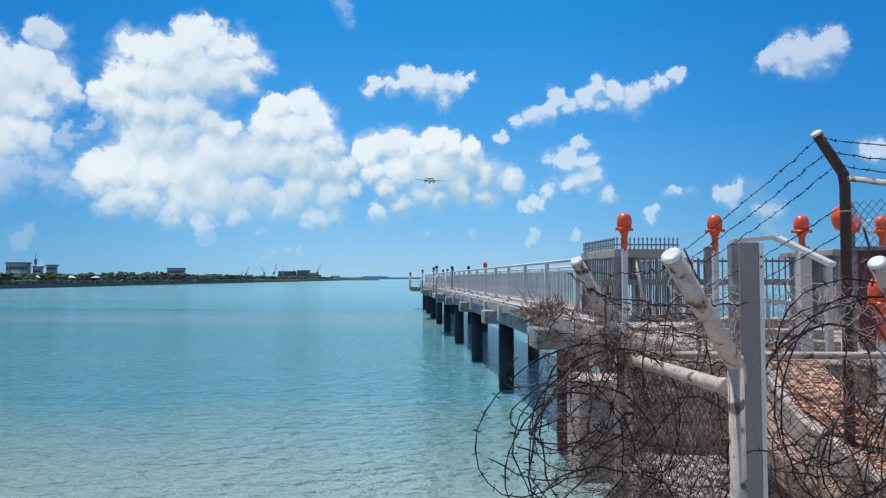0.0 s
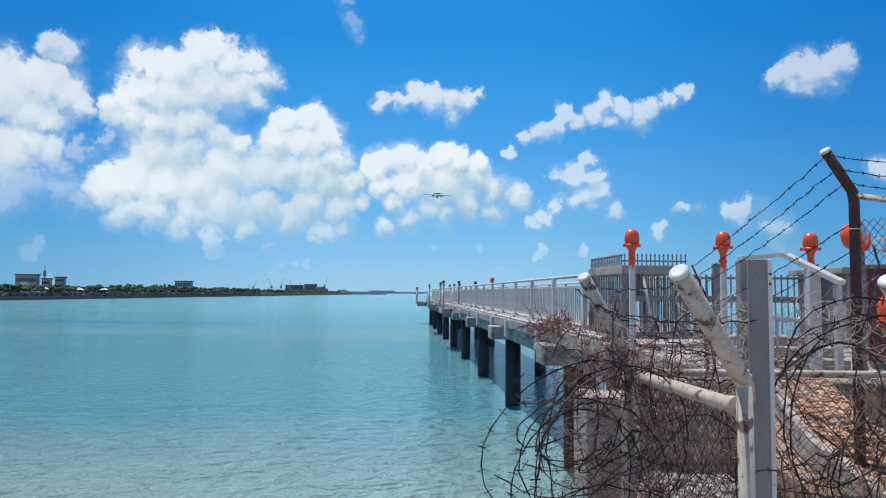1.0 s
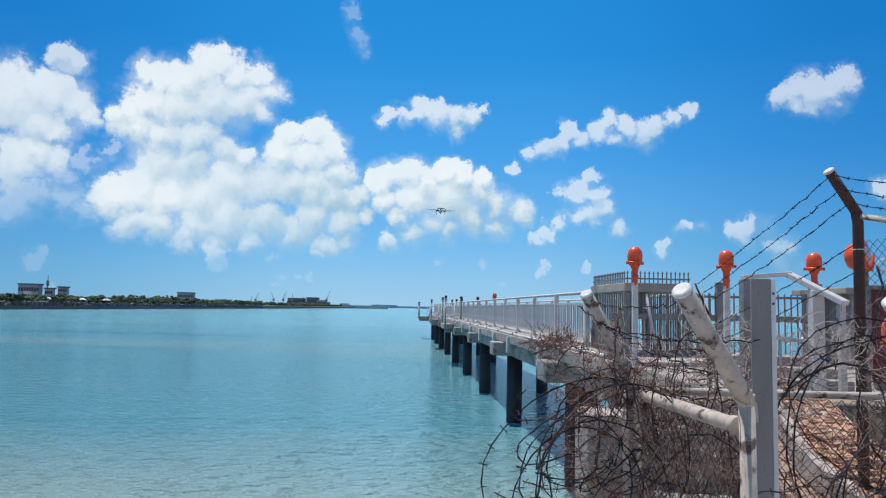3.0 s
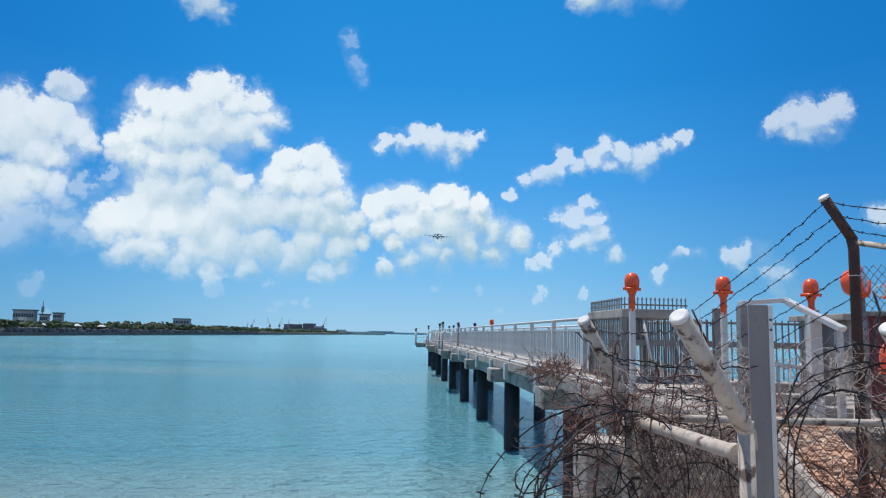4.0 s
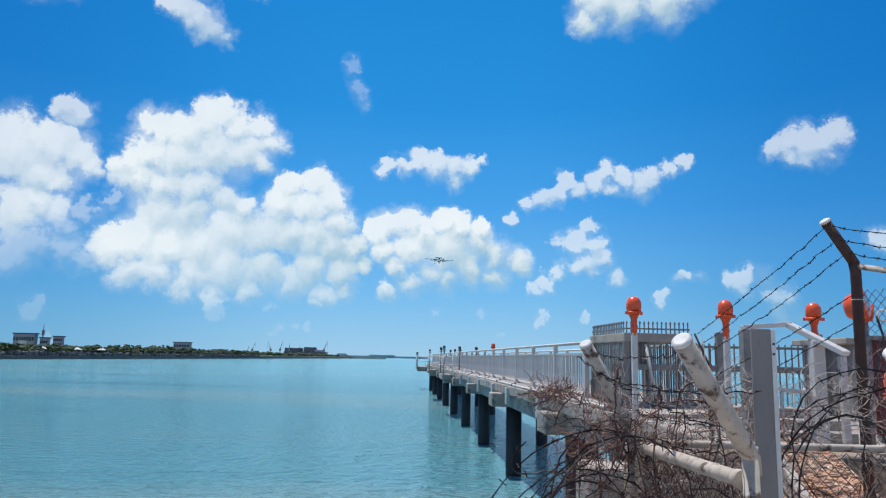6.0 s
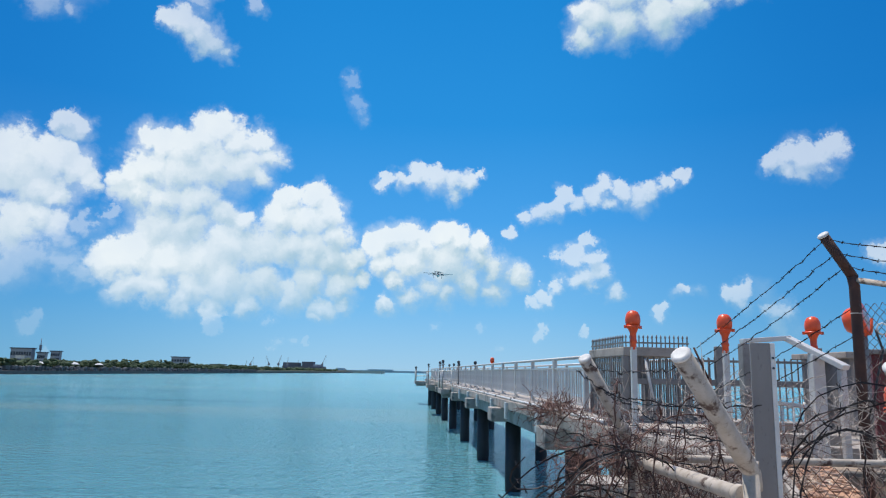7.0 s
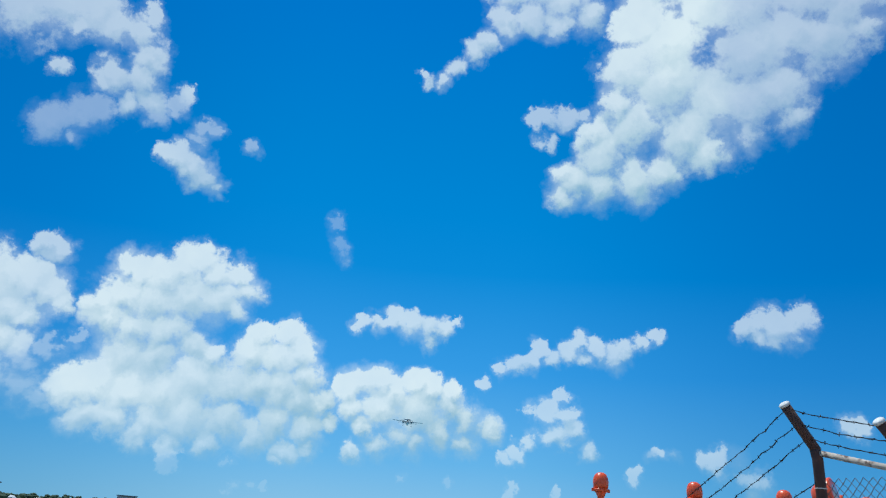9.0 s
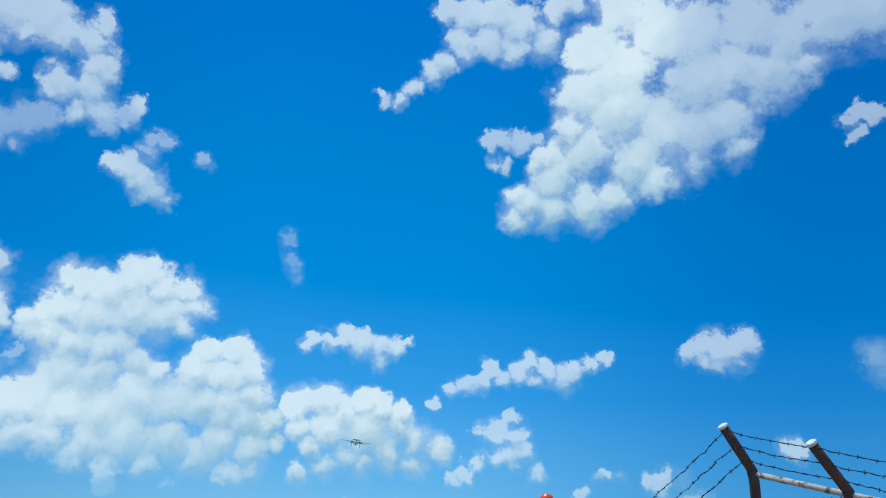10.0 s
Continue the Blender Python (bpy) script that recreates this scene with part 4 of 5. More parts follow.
# ---- orange lamps on posts ----
def orange_lamp(m, tall, turn=0.0):
    ob = thing("orange_lamp", m, "round orange airfield lamp on a grey post", "lamp", "orange lamps")
    part("post", boxed((-0.04, -0.04, 0), (0.04, 0.04, tall - 0.36), 0.008), RAIL, ob, "grey steel post")
    part("neck", lathe([(0.044, tall - 0.40), (0.044, tall - 0.30), (0.054, tall - 0.29), (0.054, tall - 0.26), (0.044, tall - 0.25), (0.048, tall - 0.16), (0.074, tall - 0.10), (0.078, tall - 0.09)], 18), ORANGE, ob)
    part("collar", lathe([(0.078, tall - 0.09), (0.117, tall - 0.085), (0.122, tall - 0.06), (0.103, tall - 0.045)], 22), ORANGE, ob)
    part("head", lathe([(0.101, tall - 0.045), (0.108, tall), (0.110, tall + 0.05), (0.101, tall + 0.10), (0.078, tall + 0.145), (0.044, tall + 0.168), (0.010, tall + 0.174)], 24), ORANGE, ob)
    for k in range(4):
        a = turn + k * math.pi / 2
        part("lug", boxed((-0.02, -0.014, -0.022), (0.022, 0.014, 0.022), 0.004, Matrix.Translation((0.122 * math.cos(a), 0.122 * math.sin(a), tall - 0.07)) @ Matrix.Rotation(a, 4, "Z")), ORANGE, ob)
    return ob


for x, z, t in ((2.69, 4.19, 0.3), (4.033, 4.165, 0.9), (5.321, 4.155, 1.3)):
    orange_lamp(pose(x, 10.5, 2.60, 0, 0, 0), z - 2.60, t)
orange_lamp(pose(6.52, 10.5, 2.60), 4.15 - 2.60, 0.5)
orange_lamp(PIER @ pose(1.4, 23.2, DECK), 4.06 - DECK, 0.7)

orange_lamp(pose(3.712, 6.0, 2.30), 3.245 - 2.30, 0.2)


def flood_lamp(m):
    ob = thing("flood_lamp", m, "large round orange floodlight turned sideways on a post", "lamp")
    part("post", swept([(0, 0, -1.4), (0, 0, -0.12)], 0.04, 10), GATE, ob)
    side = pose(0, 0, 0, 0, 78, -42)
    part("head", lathe([(0.03, -0.16), (0.09, -0.15), (0.13, -0.10), (0.145, -0.02), (0.145, 0.02)], 24, side), ORANGE, ob)
    part("rim", lathe([(0.146, 0.0), (0.165, 0.005), (0.165, 0.04), (0.135, 0.045)], 24, side), ORANGE, ob)
    part("lens", lathe([(0.135, 0.03), (0.09, 0.05), (0.02, 0.058)], 24, side), LENS, ob, "dull glass lens")
    part("loop", swept([(0.10 + 0.055 * math.cos(a / 8 * 6.283), -0.16, -0.10 + 0.055 * math.sin(a / 8 * 6.283)) for a in range(9)], 0.009, 6), CAP, ob, "pale cable loop")
    part("bracket", swept([(0, 0.17, 0.0), (0, 0.15, -0.12), (0, 0, -0.17), (0, -0.15, -0.12), (0, -0.17, 0.0)], 0.014, 8), ORANGE, ob)
    part("cable", swept([(0.1, -0.05, -0.1), (0.16, -0.04, -0.3), (0.1, 0, -0.6), (0.04, 0, -0.9)], 0.012, 6), PLANE_DARK, ob)


flood_lamp(pose(4.03, 7.0, 4.0))


# ---- stair handrail, red cabinet, shed ----
def stair_rail():
    ob = thing("stair_handrail", Matrix(), "white painted flat handrail of a short stair", "handrail")
    a, b, c = Vector((2.847, 7.0, 3.763)), Vector((3.288, 7.0, 3.804)), Vector((3.572, 6.5, 3.519))

    def flat(p, q, w, h):
        d = q - p
        m = Matrix.Translation(p) @ d.to_track_quat("X", "Z").to_matrix().to_4x4()
        return boxed((0, -w / 2, -h / 2), (d.length, w / 2, h / 2), 0.008, m)

    part("rail", flat(a, b + Vector((0.02, 0, 0)), 0.11, 0.045), RAIL, ob)
    part("rail", flat(b, c, 0.11, 0.05), RAIL, ob)
    for x, y, z, s in ((2.89, 7.0, 3.74, 0.06), (3.43, 6.75, 3.64, 0.055), (3.55, 6.54, 3.50, 0.03)):
        part("post", boxed((x - s, y - s, 2.55), (x + s, y + s, z), 0.008), RAIL if s < 0.06 else GATE, ob)
    part("lower_rail", flat(Vector((2.9, 7.0, 3.2)), Vector((3.45, 6.75, 3.15)), 0.04, 0.04), RAIL, ob)
    for k in range(5):
        part("bar", swept([(2.98 + 0.085 * k, 6.96 - 0.04 * k, 2.58), (2.98 + 0.085 * k, 6.96 - 0.04 * k, 3.2)], 0.012, 6), RAIL, ob)
    for k in range(4):
        part("step", boxed((3.0 + 0.0 * k, 6.9 + 0.25 * k, 2.60), (4.0, 7.15 + 0.25 * k, 2.66 + 0.10 * k), 0.01), CONCRETE, ob)


stair_rail()


def red_cabinet():
    ob = thing("equipment_cabinet", pose(4.62, 7.9, 2.60, 0, 0, -27), "dark red steel equipment cabinet", "cabinet")
    part("body", boxed((0, 0, 0.08), (1.9, 0.9, 1.10), 0.02), RED, ob)
    part("roof", boxed((-0.05, -0.06, 1.10), (1.95, 0.95, 1.15), 0.012), GATE, ob)
    for x in (0.04, 0.98):
        d = part("door", boxed((x, -0.03, 0.14), (x + 0.88, -0.003, 1.05), 0.01), RED, ob)
        part("handle", boxed((x + 0.76, -0.06, 0.5), (x + 0.80, -0.031, 0.66), 0.006), GATE, d)
    for x in (0.1, 1.8):
        part("foot", boxed((x - 0.06, 0.1, 0), (x + 0.06, 0.8, 0.08)), GATE, ob)


red_cabinet()


def shed():
    ob = thing("shed", pose(6.05, 10.9, 2.60), "small grey flat-roofed shed with square windows", "shed")
    part("wall", boxed((0, 0, 0), (2.6, 1.5, 1.14), 0.01), GATE, ob)
    part("roof", boxed((-0.12, -0.12, 1.14), (2.72, 1.6, 1.24), 0.015), CONCRETE, ob)
    for k in range(4):
        w = part("window", boxed((0.25 + 0.6 * k, -0.03, 0.70), (0.65 + 0.6 * k, -0.002, 1.0), 0.006), RAIL, ob)
        part("pane", boxed((0.29 + 0.6 * k, -0.04, 0.74), (0.61 + 0.6 * k, -0.031, 0.96)), FAR_GLASS, w)


shed()


# ---- near fences ----
def pipe_post(base, bend, tip, r, arm_r, label):
    ob = thing("fence_post", pose(*base), label, "post", "white fence posts")
    o = Vector(base)
    b, t = Vector(bend) - o, Vector(tip) - o
    part("upright", swept([(0, 0, 0), b + Vector((0, 0, 0.03))], r, 14), WHITE_PIPE, ob)
    way = (t - b).normalized()
    bm = swept([b - way * 0.03 - Vector((0, 0, 0.05)), b - way * 0.015, b + way * 0.03, t], [r * 1.02, (r + arm_r) * 0.5, arm_r, arm_r], 16)
    part("arm", bm, WHITE_PIPE, ob)
    # tip paler than the pipe: its sunlit brightness is put into the colour
    part("cap", swept([t, t + way * 0.006, t + way * 0.012], [arm_r * 1.04, arm_r * 1.02, arm_r * 0.7], 16), CAP, ob)
    side = way.cross(Vector((1, 0, 0))).normalized()
    for k in (0.12, 0.5, 0.85):
        part("wire_clip", boxed((-0.012, -0.012, -0.012), (0.012, 0.012, 0.012), 0.003, Matrix.Translation(b.lerp(t, k) + side * arm_r)), RUST_POST, ob)
    return ob


A_TIP, B_TIP = (0.650, 3.45, 3.479), (0.742, 2.30, 3.470)
A_BEND, B_BEND = (0.915, 3.70, 3.085), (1.066, 2.60, 3.085)
pipe_post((0.930, 3.70, 1.72), A_BEND, A_TIP, 0.034, 0.031, "white painted pipe fence post with an angled arm")
pipe_post((1.080, 2.60, 1.72), B_BEND, B_TIP, 0.029, 0.033, "white painted pipe fence post with a thick angled arm")

pipe_post((2.023, 2.95, 1.72), (2.013, 2.95, 3.07), (1.655, 2.70, 3.456), 0.028, 0.033, "white painted pipe fence post with an angled arm")


def fence_rail(a, b, r):
    ob = thing("fence_rail", Matrix(), "white painted horizontal fence pipe with chipped paint", "rail", "white fence rails")
    a, b = Vector(a), Vector(b)
    part("pipe", swept([a.lerp(b, k / 6) for k in range(7)], r, 14), WHITE_PIPE, ob)
    for k in (0.02, 0.98):
        c, d = a.lerp(b, k), (b - a).normalized() * 0.02
        part("clamp", swept([c - d, c + d], r * 1.2, 14), WHITE_PIPE, ob)
    return ob


fence_rail((0.935, 3.66, 2.994), (1.052, 2.63, 2.994), 0.029)
fence_rail((0.96, 3.70, 3.0), (3.3, 3.70, 2.995), 0.019)


def h_post():
    ob = thing("steel_post", pose(1.262, 2.9, 1.72, 0, 0, -18), "grey galvanized channel steel post with bolt holes", "post")
    top = 3.545 - 1.72
    part("web", boxed((-0.044, -0.004, 0), (0.026, 0.004, top), 0.002), GALV, ob)
    part("flange", boxed((-0.046, -0.012, 0), (0.0265, -0.0045, top), 0.002), GALV, ob)
    # paler steel than the web: light on this narrow face is painted in
    part("side_flange", boxed((0.027, -0.012, 0), (0.045, 0.03, top), 0.003), RAIL, ob, "pale edge flange with sunlight put into its colour")
    part("back_flange", boxed((-0.046, 0.0045, 0), (-0.040, 0.03, top), 0.003), GALV, ob)
    for z in (top - 0.06, top - 0.10):
        part("bolt", lathe([(0.005, -0.003), (0.005, 0.003)], 8, Matrix.Translation((0.036, -0.0145, z)) @ Matrix.Rotation(math.pi / 2, 4, "X")), PLANE_DARK, ob)


h_post()


def dark_post(base, bend, tip, r):
    ob = thing("fence_post", pose(*base), "rusty dark steel fence post with an outward arm", "post", "dark fence posts")
    o = Vector(base)
    b, t = Vector(bend) - o, Vector(tip) - o
    way = (t - b).normalized()
    part("upright", swept([(0, 0, 0), b - Vector((0, 0, 0.05)), b + way * 0.02], r, 14), RUST_POST, ob)
    part("arm", swept([b + way * 0.0, t], r, 14), RUST_POST, ob)
    part("cap", swept([t, t + way * 0.012, t + way * 0.018], [r * 1.12, r * 1.12, r * 0.8], 14), CAP, ob, "pale grey post cap")
    part("band", swept([b - Vector((0, 0, 0.22)), b - Vector((0, 0, 0.215))], r * 1.12, 14), RAIL, ob)
    return ob


D_TIP, E_TIP = (2.285, 4.30, 4.275), (2.505, 3.75, 4.115)
D_BEND, E_BEND = (2.477, 4.35, 4.026), (2.715, 3.80, 3.880)
dark_post((2.470, 4.35, 2.0), D_BEND, D_TIP, 0.031)
dark_post((2.710, 3.80, 2.0), E_BEND, E_TIP, 0.029)
F_TIP, F_BEND = (2.74, 3.20, 3.97), (2.95, 3.25, 3.735)
dark_post((2.945, 3.25, 2.0), F_BEND, F_TIP, 0.029)

top_rail = thing("fence_rail", Matrix(), "rust-stained pale top rail of the chain-link fence", "rail")
part("pipe", swept([Vector(D_BEND) - Vector((0, 0, 0.01)), Vector(E_BEND) - Vector((0, 0, 0.01)), Vector(F_BEND)], 0.018, 12), WHITE_PIPE, top_rail)

rw = random.Random(31)
fence = thing("chain_link_fence", Matrix(), "rusty chain-link fence panel under dark posts", "fence", "chain-link fences")
chain_link(D_BEND[:2], E_BEND[:2], 2.1, 3.87, 0.052, 0.0019, MESH_WIRE, fence, rw)
chain_link(E_BEND[:2], F_BEND[:2], 2.1, 3.73, 0.052, 0.0019, MESH_WIRE, fence, rw)
fence = thing("chain_link_fence", Matrix(), "rusty chain-link fence panel below the white rail", "fence", "chain-link fences")
chain_link((0.95, 3.72), (3.3, 3.72), 1.8, 2.98, 0.062, 0.0021, WIRE, fence, rw)
fence = thing("chain_link_fence", Matrix(), "chain-link fence panel between two white pipe posts", "fence", "chain-link fences")
chain_link((0.955, 3.62), (1.07, 2.66), 1.8, 2.97, 0.06, 0.0017, WIRE, fence, rw)

# wires between the arms
for k, s in ((0.93, 0.012), (0.60, 0.02), (0.28, 0.03)):
    d = Vector(D_BEND).lerp(Vector(D_TIP), k)
    e = Vector(E_BEND).lerp(Vector(E_TIP), k)
    f = Vector(F_BEND).lerp(Vector(F_TIP), k)
    b = Vector(B_BEND).lerp(Vector(B_TIP), k)
    barbed_wire(rw, sagging(d, e, 0.012, 20, rw, 0.002), "taut dark barbed wire between fence arms")
    barbed_wire(rw, sagging(e, f, 0.012, 20, rw, 0.002), "taut dark barbed wire between fence arms")
    barbed_wire(rw, sagging(d, d + Vector((0.075, 2.6, -0.575)), s, 30, rw, 0.004), "dark barbed wire running down along the bank")
    a = Vector(A_BEND).lerp(Vector(A_TIP), k)
    barbed_wire(rw, sagging(a, b, 0.03, 26, rw, 0.004), "dark barbed wire between two white arms", r=0.0017)
for z in (3.84, 3.67):
    barbed_wire(rw, sagging((2.45, 4.34, z), (2.53, 6.94, z - 0.55), 0.03, 30, rw, 0.004), "dark barbed wire running down along the bank")
end_post = thing("fence_post", pose(2.50, 6.96, 2.55), "thin rusty fence post at the end of the wires", "post")
part("upright", swept([(0, 0, 0), (0, 0, 0.85)], 0.025, 10), RUST_POST, end_post)
part("arm", swept([(0, 0, 0.84), (-0.14, -0.02, 1.14)], 0.010, 10), RUST_POST, end_post)


def coil(rng, a, b, radius, turns, wobble, label, material):
    wobble *= 1.4
    a, b = Vector(a), Vector(b)
    axis = (b - a).normalized()
    u = axis.orthogonal().normalized()
    v = axis.cross(u)
    pts, n = [], int(turns * 26)
    ph = [rng.uniform(0, 6.3) for _ in range(6)]
    for i in range(n + 1):
        t = i / n
        w = t * turns * 2 * math.pi
        rr = radius * (1 + wobble * math.sin(w * 0.37 + ph[0]) + 0.5 * wobble * math.sin(w * 1.7 + ph[1]))
        c = a.lerp(b, t) + Vector((math.sin(w * 0.9 + ph[2]), math.sin(w * 0.6 + ph[3]), math.sin(w * 0.5 + ph[4]))) * radius * 0.22
        pts.append(c + rr * (math.cos(w) * u + math.sin(w) * v) + Vector((rng.gauss(0, 0.004), rng.gauss(0, 0.004), rng.gauss(0, 0.004))))
    ob = thing("barbed_wire_coil", Matrix(), label, "barbed wire", "barbed wire coils")
    lines, barbs = barbed(rng, pts, 0.0031, 0.11, 0.024)
    wires_mesh(lines, "strand", material, ob)
    tagged(wires_mesh(barbs, "barbing", material, ob), kind="stuff")


coil(rw, (0.56, 3.75, 2.72), (0.70, 3.0, 2.62), 0.35, 4.2, 0.2, "loose rusty coil of barbed wire hanging by a white post", DARK_WIRE)
coil(rw, (0.62, 3.6, 2.52), (0.82, 3.0, 2.42), 0.32, 3.6, 0.25, "loose rusty coil of barbed wire hanging by a white post", DARK_WIRE)
coil(rw, (0.80, 3.62, 2.90), (1.0, 3.2, 2.70), 0.28, 3.3, 0.3, "rusty coil of barbed wire round a white post", WIRE)
coil(rw, (0.55, 3.55, 2.90), (1.6, 3.50, 2.85), 0.24, 5, 0.3, "rusty coil of barbed wire along the white rail", WIRE)
coil(rw, (0.95, 3.1, 2.35), (1.2, 2.8, 2.30), 0.26, 3, 0.3, "rusty coil of barbed wire low by the fence", WIRE)
coil(rw, (1.60, 3.35, 2.82), (1.80, 2.85, 2.78), 0.38, 3.4, 0.2, "dark coil of barbed wire beside a steel post", DARK_WIRE)
coil(rw, (1.95, 3.45, 2.62), (2.10, 2.95, 2.62), 0.36, 3.2, 0.25, "dark coil of barbed wire beside a steel post", DARK_WIRE)
coil(rw, (1.45, 3.3, 2.5), (2.2, 3.3, 2.5), 0.28, 3.5, 0.3, "rusty coil of barbed wire along the white rail", WIRE)
coil(rw, (0.50, 3.7, 2.95), (0.75, 3.3, 2.55), 0.20, 4.0, 0.35, "loose rusty coil of barbed wire hanging by a white post", DARK_WIRE)
coil(rw, (0.60, 3.9, 2.75), (0.90, 3.4, 2.35), 0.25, 2.5, 0.35, "loose rusty coil of barbed wire hanging by a white post", WIRE)
coil(rw, (0.75, 3.5, 3.10), (1.15, 3.3, 3.0), 0.17, 4.0, 0.35, "rusty coil of barbed wire round a white post", WIRE)
coil(rw, (1.55, 3.0, 2.97), (2.15, 3.3, 3.0), 0.34, 3.0, 0.2, "dark coil of barbed wire beside a steel post", DARK_WIRE)
coil(rw, (1.35, 3.25, 2.35), (2.0, 3.1, 2.40), 0.27, 4.0, 0.35, "rusty coil of barbed wire low by the fence", WIRE)
coil(rw, (0.85, 3.15, 2.20), (1.3, 3.0, 2.15), 0.22, 4.0, 0.35, "rusty coil of barbed wire low by the fence", WIRE)
for pts in (((0.60, 3.4, 3.42), (1.03, 2.55, 3.16)), ((0.72, 3.5, 3.34), (1.23, 2.87, 3.30)), ((0.52, 3.3, 3.16), (1.2, 2.85, 3.05)), ((1.0, 2.6, 2.74), (2.2, 3.2, 2.92)), ((0.8, 3.4, 2.66), (1.9, 2.75, 2.60))):
    barbed_wire(rw, sagging(*pts, 0.04, 34, rw, 0.006), "slack dark barbed wire strung across the fence corner", r=0.0024)


# ---- dry branches caught in the wires ----
def thicket(rng, boxes, count, material, label, thick=(0.0012, 0.003), length=(0.15, 0.5)):
    lines = []
    for _ in range(count):
        lo, hi = rng.choice(boxes)
        p = Vector([rng.uniform(a, b) for a, b in zip(lo, hi)])
        d = Vector((rng.gauss(0, 1), rng.gauss(0, 0.7), rng.gauss(0.0, 0.35))).normalized()
        total, n = rng.uniform(*length), rng.randint(4, 7)
        pts, r = [p.copy()], rng.uniform(*thick)
        for _ in range(n):
            d = (d + Vector((rng.gauss(0, 0.45), rng.gauss(0, 0.4), rng.gauss(0, 0.4)))).normalized()
            p = p + d * total / n
            pts.append(p.copy())
            if rng.random() < 0.45:
                e = (d + Vector((rng.gauss(0, 0.8), rng.gauss(0, 0.8), rng.gauss(0, 0.8)))).normalized()
                k = rng.uniform(0.04, 0.14)
                lines.append(([p, p + e * k * 0.5, p + e * k + Vector((0, 0, rng.gauss(0, 0.02)))], r * 0.7))
        lines.append((pts, r))
    ob = wires_mesh(lines, "dry_branches", material, None)
    tagged(ob, label, "branches", kind="stuff")


thicket(rw, [((0.52, 3.5, 2.96), (0.98, 3.9, 3.14)), ((0.55, 3.5, 2.94), (1.2, 3.8, 3.10)), ((0.9, 3.75, 2.95), (1.9, 4.2, 3.2))], 190, TWIG, "tangle of dry red-brown branches and creepers in the fence", (0.001, 0.0024), (0.10, 0.34))
thicket(rw, [((0.60, 3.5, 2.3), (1.0, 3.9, 3.0))], 170, TWIG, "sparse dry creepers hanging by a white post", (0.001, 0.002), (0.10, 0.32))
thicket(rw, [((0.95, 3.74, 1.9), (1.75, 4.1, 2.95)), ((0.7, 3.6, 1.9), (1.3, 3.9, 2.5))], 400, TWIG, "dry brown creeper stems on the chain-link fence", (0.001, 0.0022), (0.10, 0.32))
thicket(rw, [((0.9, 3.5, 1.9), (1.5, 3.7, 2.5)), ((0.65, 3.5, 2.6), (1.4, 3.8, 3.1)), ((0.95, 3.6, 2.3), (1.6, 3.8, 2.9))], 330, PALE_TWIG, "bleached thin stems tangled in the wires", (0.0009, 0.0018), (0.10, 0.34))
thicket(rw, [((1.0, 4.0, 2.75), (1.9, 4.6, 3.3)), ((1.5, 3.9, 2.8), (2.5, 4.5, 3.35))], 400, PALE_TWIG, "bleached dry branches behind the fence", (0.001, 0.0022), (0.12, 0.42))
thicket(rw, [((1.3, 3.2, 1.9), (2.2, 3.6, 2.6)), ((0.7, 2.9, 2.1), (1.15, 3.3, 2.5)), ((1.7, 3.3, 2.2), (2.5, 3.7, 2.85))], 480, TWIG, "dry stems low behind the steel post", (0.001, 0.002), (0.10, 0.32))
thicket(rw, [((2.1, 10.6, 2.68), (2.6, 17.0, 2.74)), ((1.6, 13.2, 2.68), (2.3, 15.0, 2.8))], 240, TWIG, "dry brown stems strewn along the pier's edge", (0.004, 0.008), (0.25, 0.6))


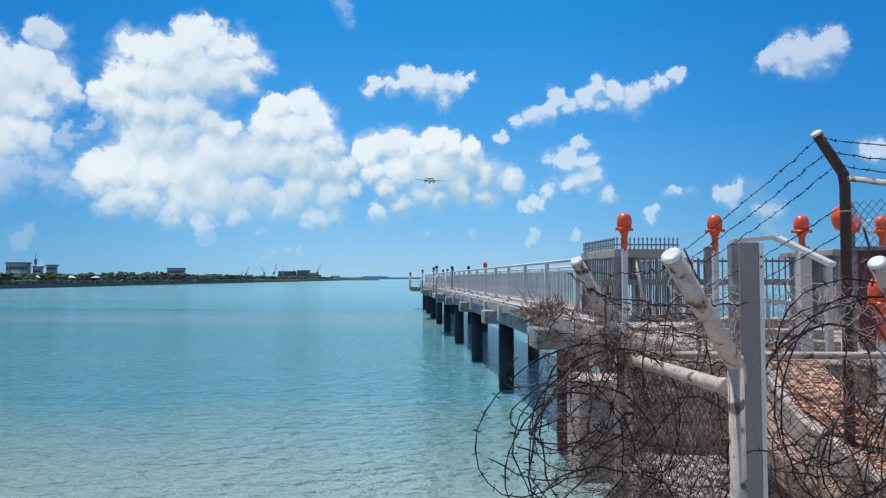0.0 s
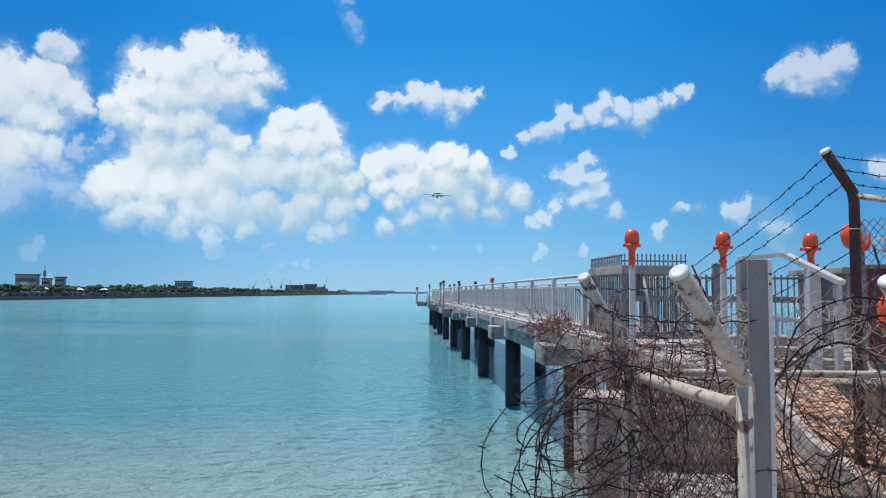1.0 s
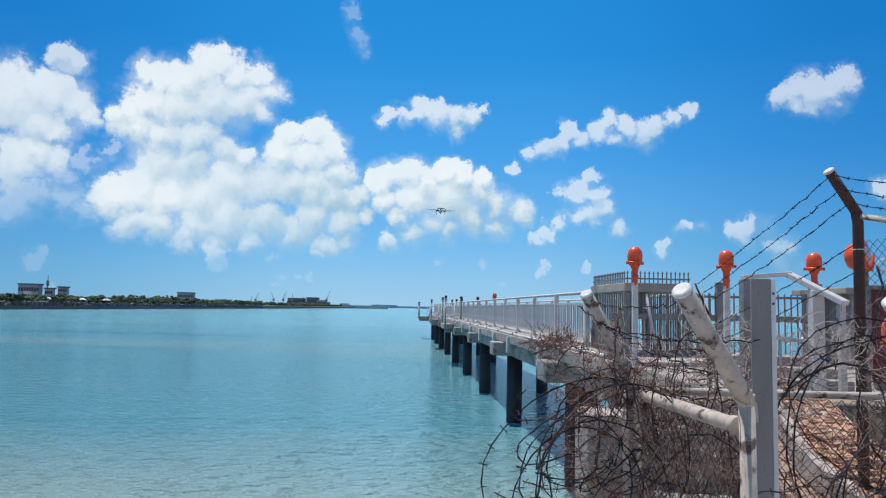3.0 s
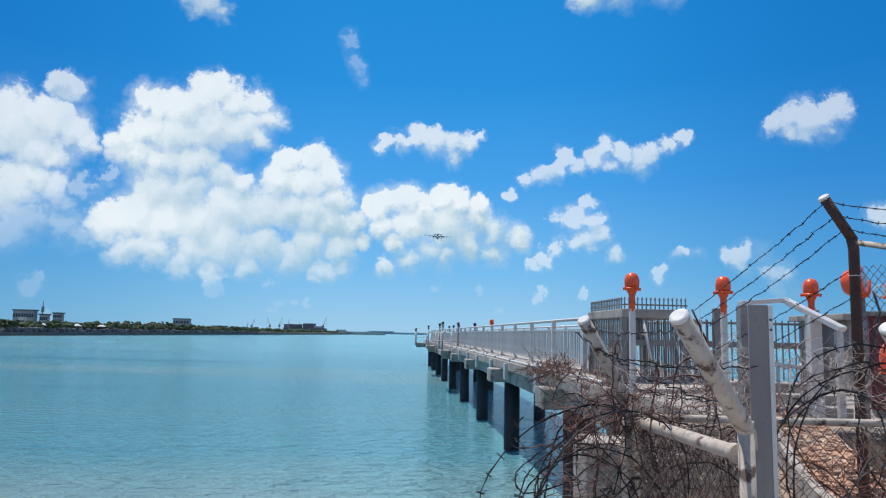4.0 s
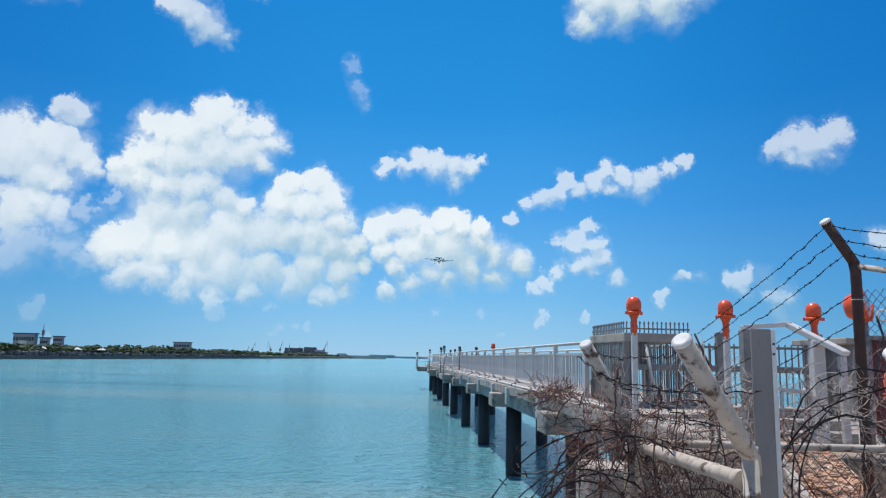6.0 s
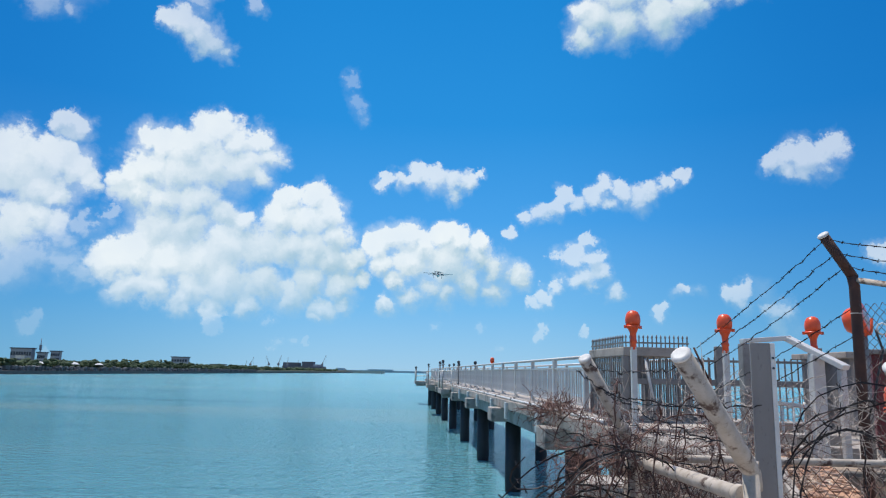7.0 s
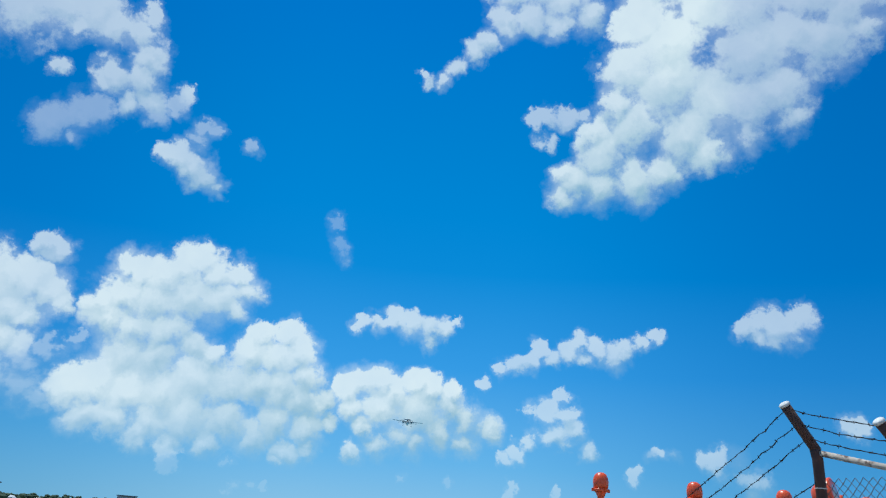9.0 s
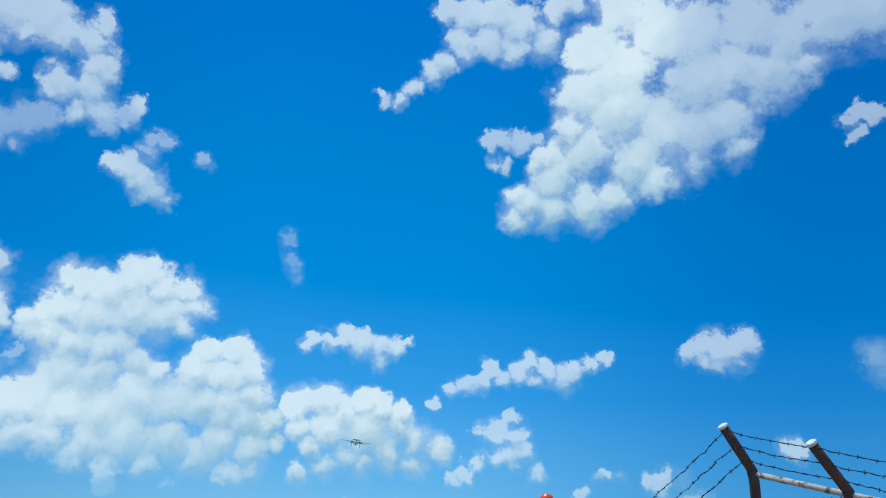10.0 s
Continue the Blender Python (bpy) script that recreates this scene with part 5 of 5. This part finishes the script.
# ---- the aircraft ----
def airplane():
    ob = thing("airplane", pose(-11.2, 591, 83.6, 3, 2.5, 3), "grey twin-propeller airplane with a radar dome, wheels down", "airplane")
    along = Matrix.Rotation(math.pi / 2, 4, "X")  # turned bodies lie along -y, nose to the viewer
    part("fuselage", lathe([(0.15, 8.2), (0.6, 7.8), (0.95, 6.8), (1.15, 5.0), (1.2, 0.0), (1.0, -4.0), (0.6, -7.0), (0.25, -8.8)], 20, along @ Matrix.Translation((0, 0, 0))), PLANE, ob)
    part("windscreen", boxed((-0.62, -7.2, 0.45), (0.62, -6.2, 0.95), 0.15), PLANE_DARK, ob)
    for s in (-1, 1):
        bm = bmesh.new()
        v = [bm.verts.new(p) for p in ((0.0, -2.0, 1.05), (s * 12.3, -0.9, 1.55), (s * 12.3, 0.6, 1.5), (0.0, 2.2, 1.0), (0.0, -2.0, 1.45), (s * 12.3, -0.9, 1.72), (s * 12.3, 0.6, 1.66), (0.0, 2.2, 1.25))]
        for f in ((0, 1, 2, 3), (7, 6, 5, 4), (0, 4, 5, 1), (1, 5, 6, 2), (2, 6, 7, 3), (3, 7, 4, 0)):
            bm.faces.new([v[i] for i in f])
        bmesh.ops.recalc_face_normals(bm, faces=bm.faces)
        wing = part("wing", bm, PLANE, ob)
        part("flap", boxed((min(s * 1.6, s * 8.0), 1.6, 0.45), (max(s * 1.6, s * 8.0), 2.6, 0.62), 0.03), PLANE, wing)
        part("engine", lathe([(0.3, 4.2), (0.62, 3.9), (0.72, 2.5), (0.65, 0.0), (0.3, -2.4)], 16, Matrix.Translation((s * 3.3, 0, 0.95)) @ along), PLANE, ob)
        prop = part("propeller", lathe([(0.05, 4.9), (0.22, 4.6), (0.28, 4.25)], 12, Matrix.Translation((s * 3.3, 0, 0.95)) @ along), PLANE_DARK, ob)
        for k in range(4):
            part("blade", boxed((-0.14, -0.03, 0.2), (0.14, 0.03, 2.0), 0.02, Matrix.Translation((s * 3.3, -4.4, 0.95)) @ Matrix.Rotation(k * math.pi / 2 + 0.5, 4, "Y")), PLANE_DARK, prop)
        gear = part("main_wheel", lathe([(0.2, -0.18), (0.45, -0.16), (0.5, 0), (0.45, 0.16), (0.2, 0.18)], 14, Matrix.Translation((s * 3.3, -0.2, -2.1)) @ Matrix.Rotation(math.pi / 2, 4, "Y")), PLANE_DARK, ob)
        part("gear_leg", swept([(s * 3.3, -0.2, 0.4), (s * 3.3, -0.2, -2.1)], 0.14, 8), PLANE, gear)
        bm = boxed((min(0, s * 4.0), 7.2, 0.5), (max(0, s * 4.0), 8.6, 0.62), 0.03, Matrix.Rotation(-s * 0.16, 4, "Y"))
        part("tailplane", bm, PLANE, ob)
        for x in (1.7, 4.0):
            part("tail_fin", boxed((s * x - 0.07, 7.3, -0.1), (s * x + 0.07, 8.8, 2.6), 0.03), PLANE, ob)
    part("nose_wheel", lathe([(0.15, -0.22), (0.36, -0.2), (0.4, 0), (0.36, 0.2), (0.15, 0.22)], 14, Matrix.Translation((0, -5.6, -2.0)) @ Matrix.Rotation(math.pi / 2, 4, "Y")), PLANE_DARK, ob)
    part("gear_leg", swept([(0, -5.6, -0.8), (0, -5.6, -2.0)], 0.12, 8), PLANE, ob)
    part("radar_dome", lathe([(0.2, 2.6), (2.4, 2.72), (3.66, 3.0), (2.4, 3.28), (0.2, 3.4)], 28), PLANE, ob)
    part("dome_pylon", boxed((-0.5, -1.2, 1.0), (0.5, 1.4, 2.66), 0.1), PLANE, ob)


airplane()
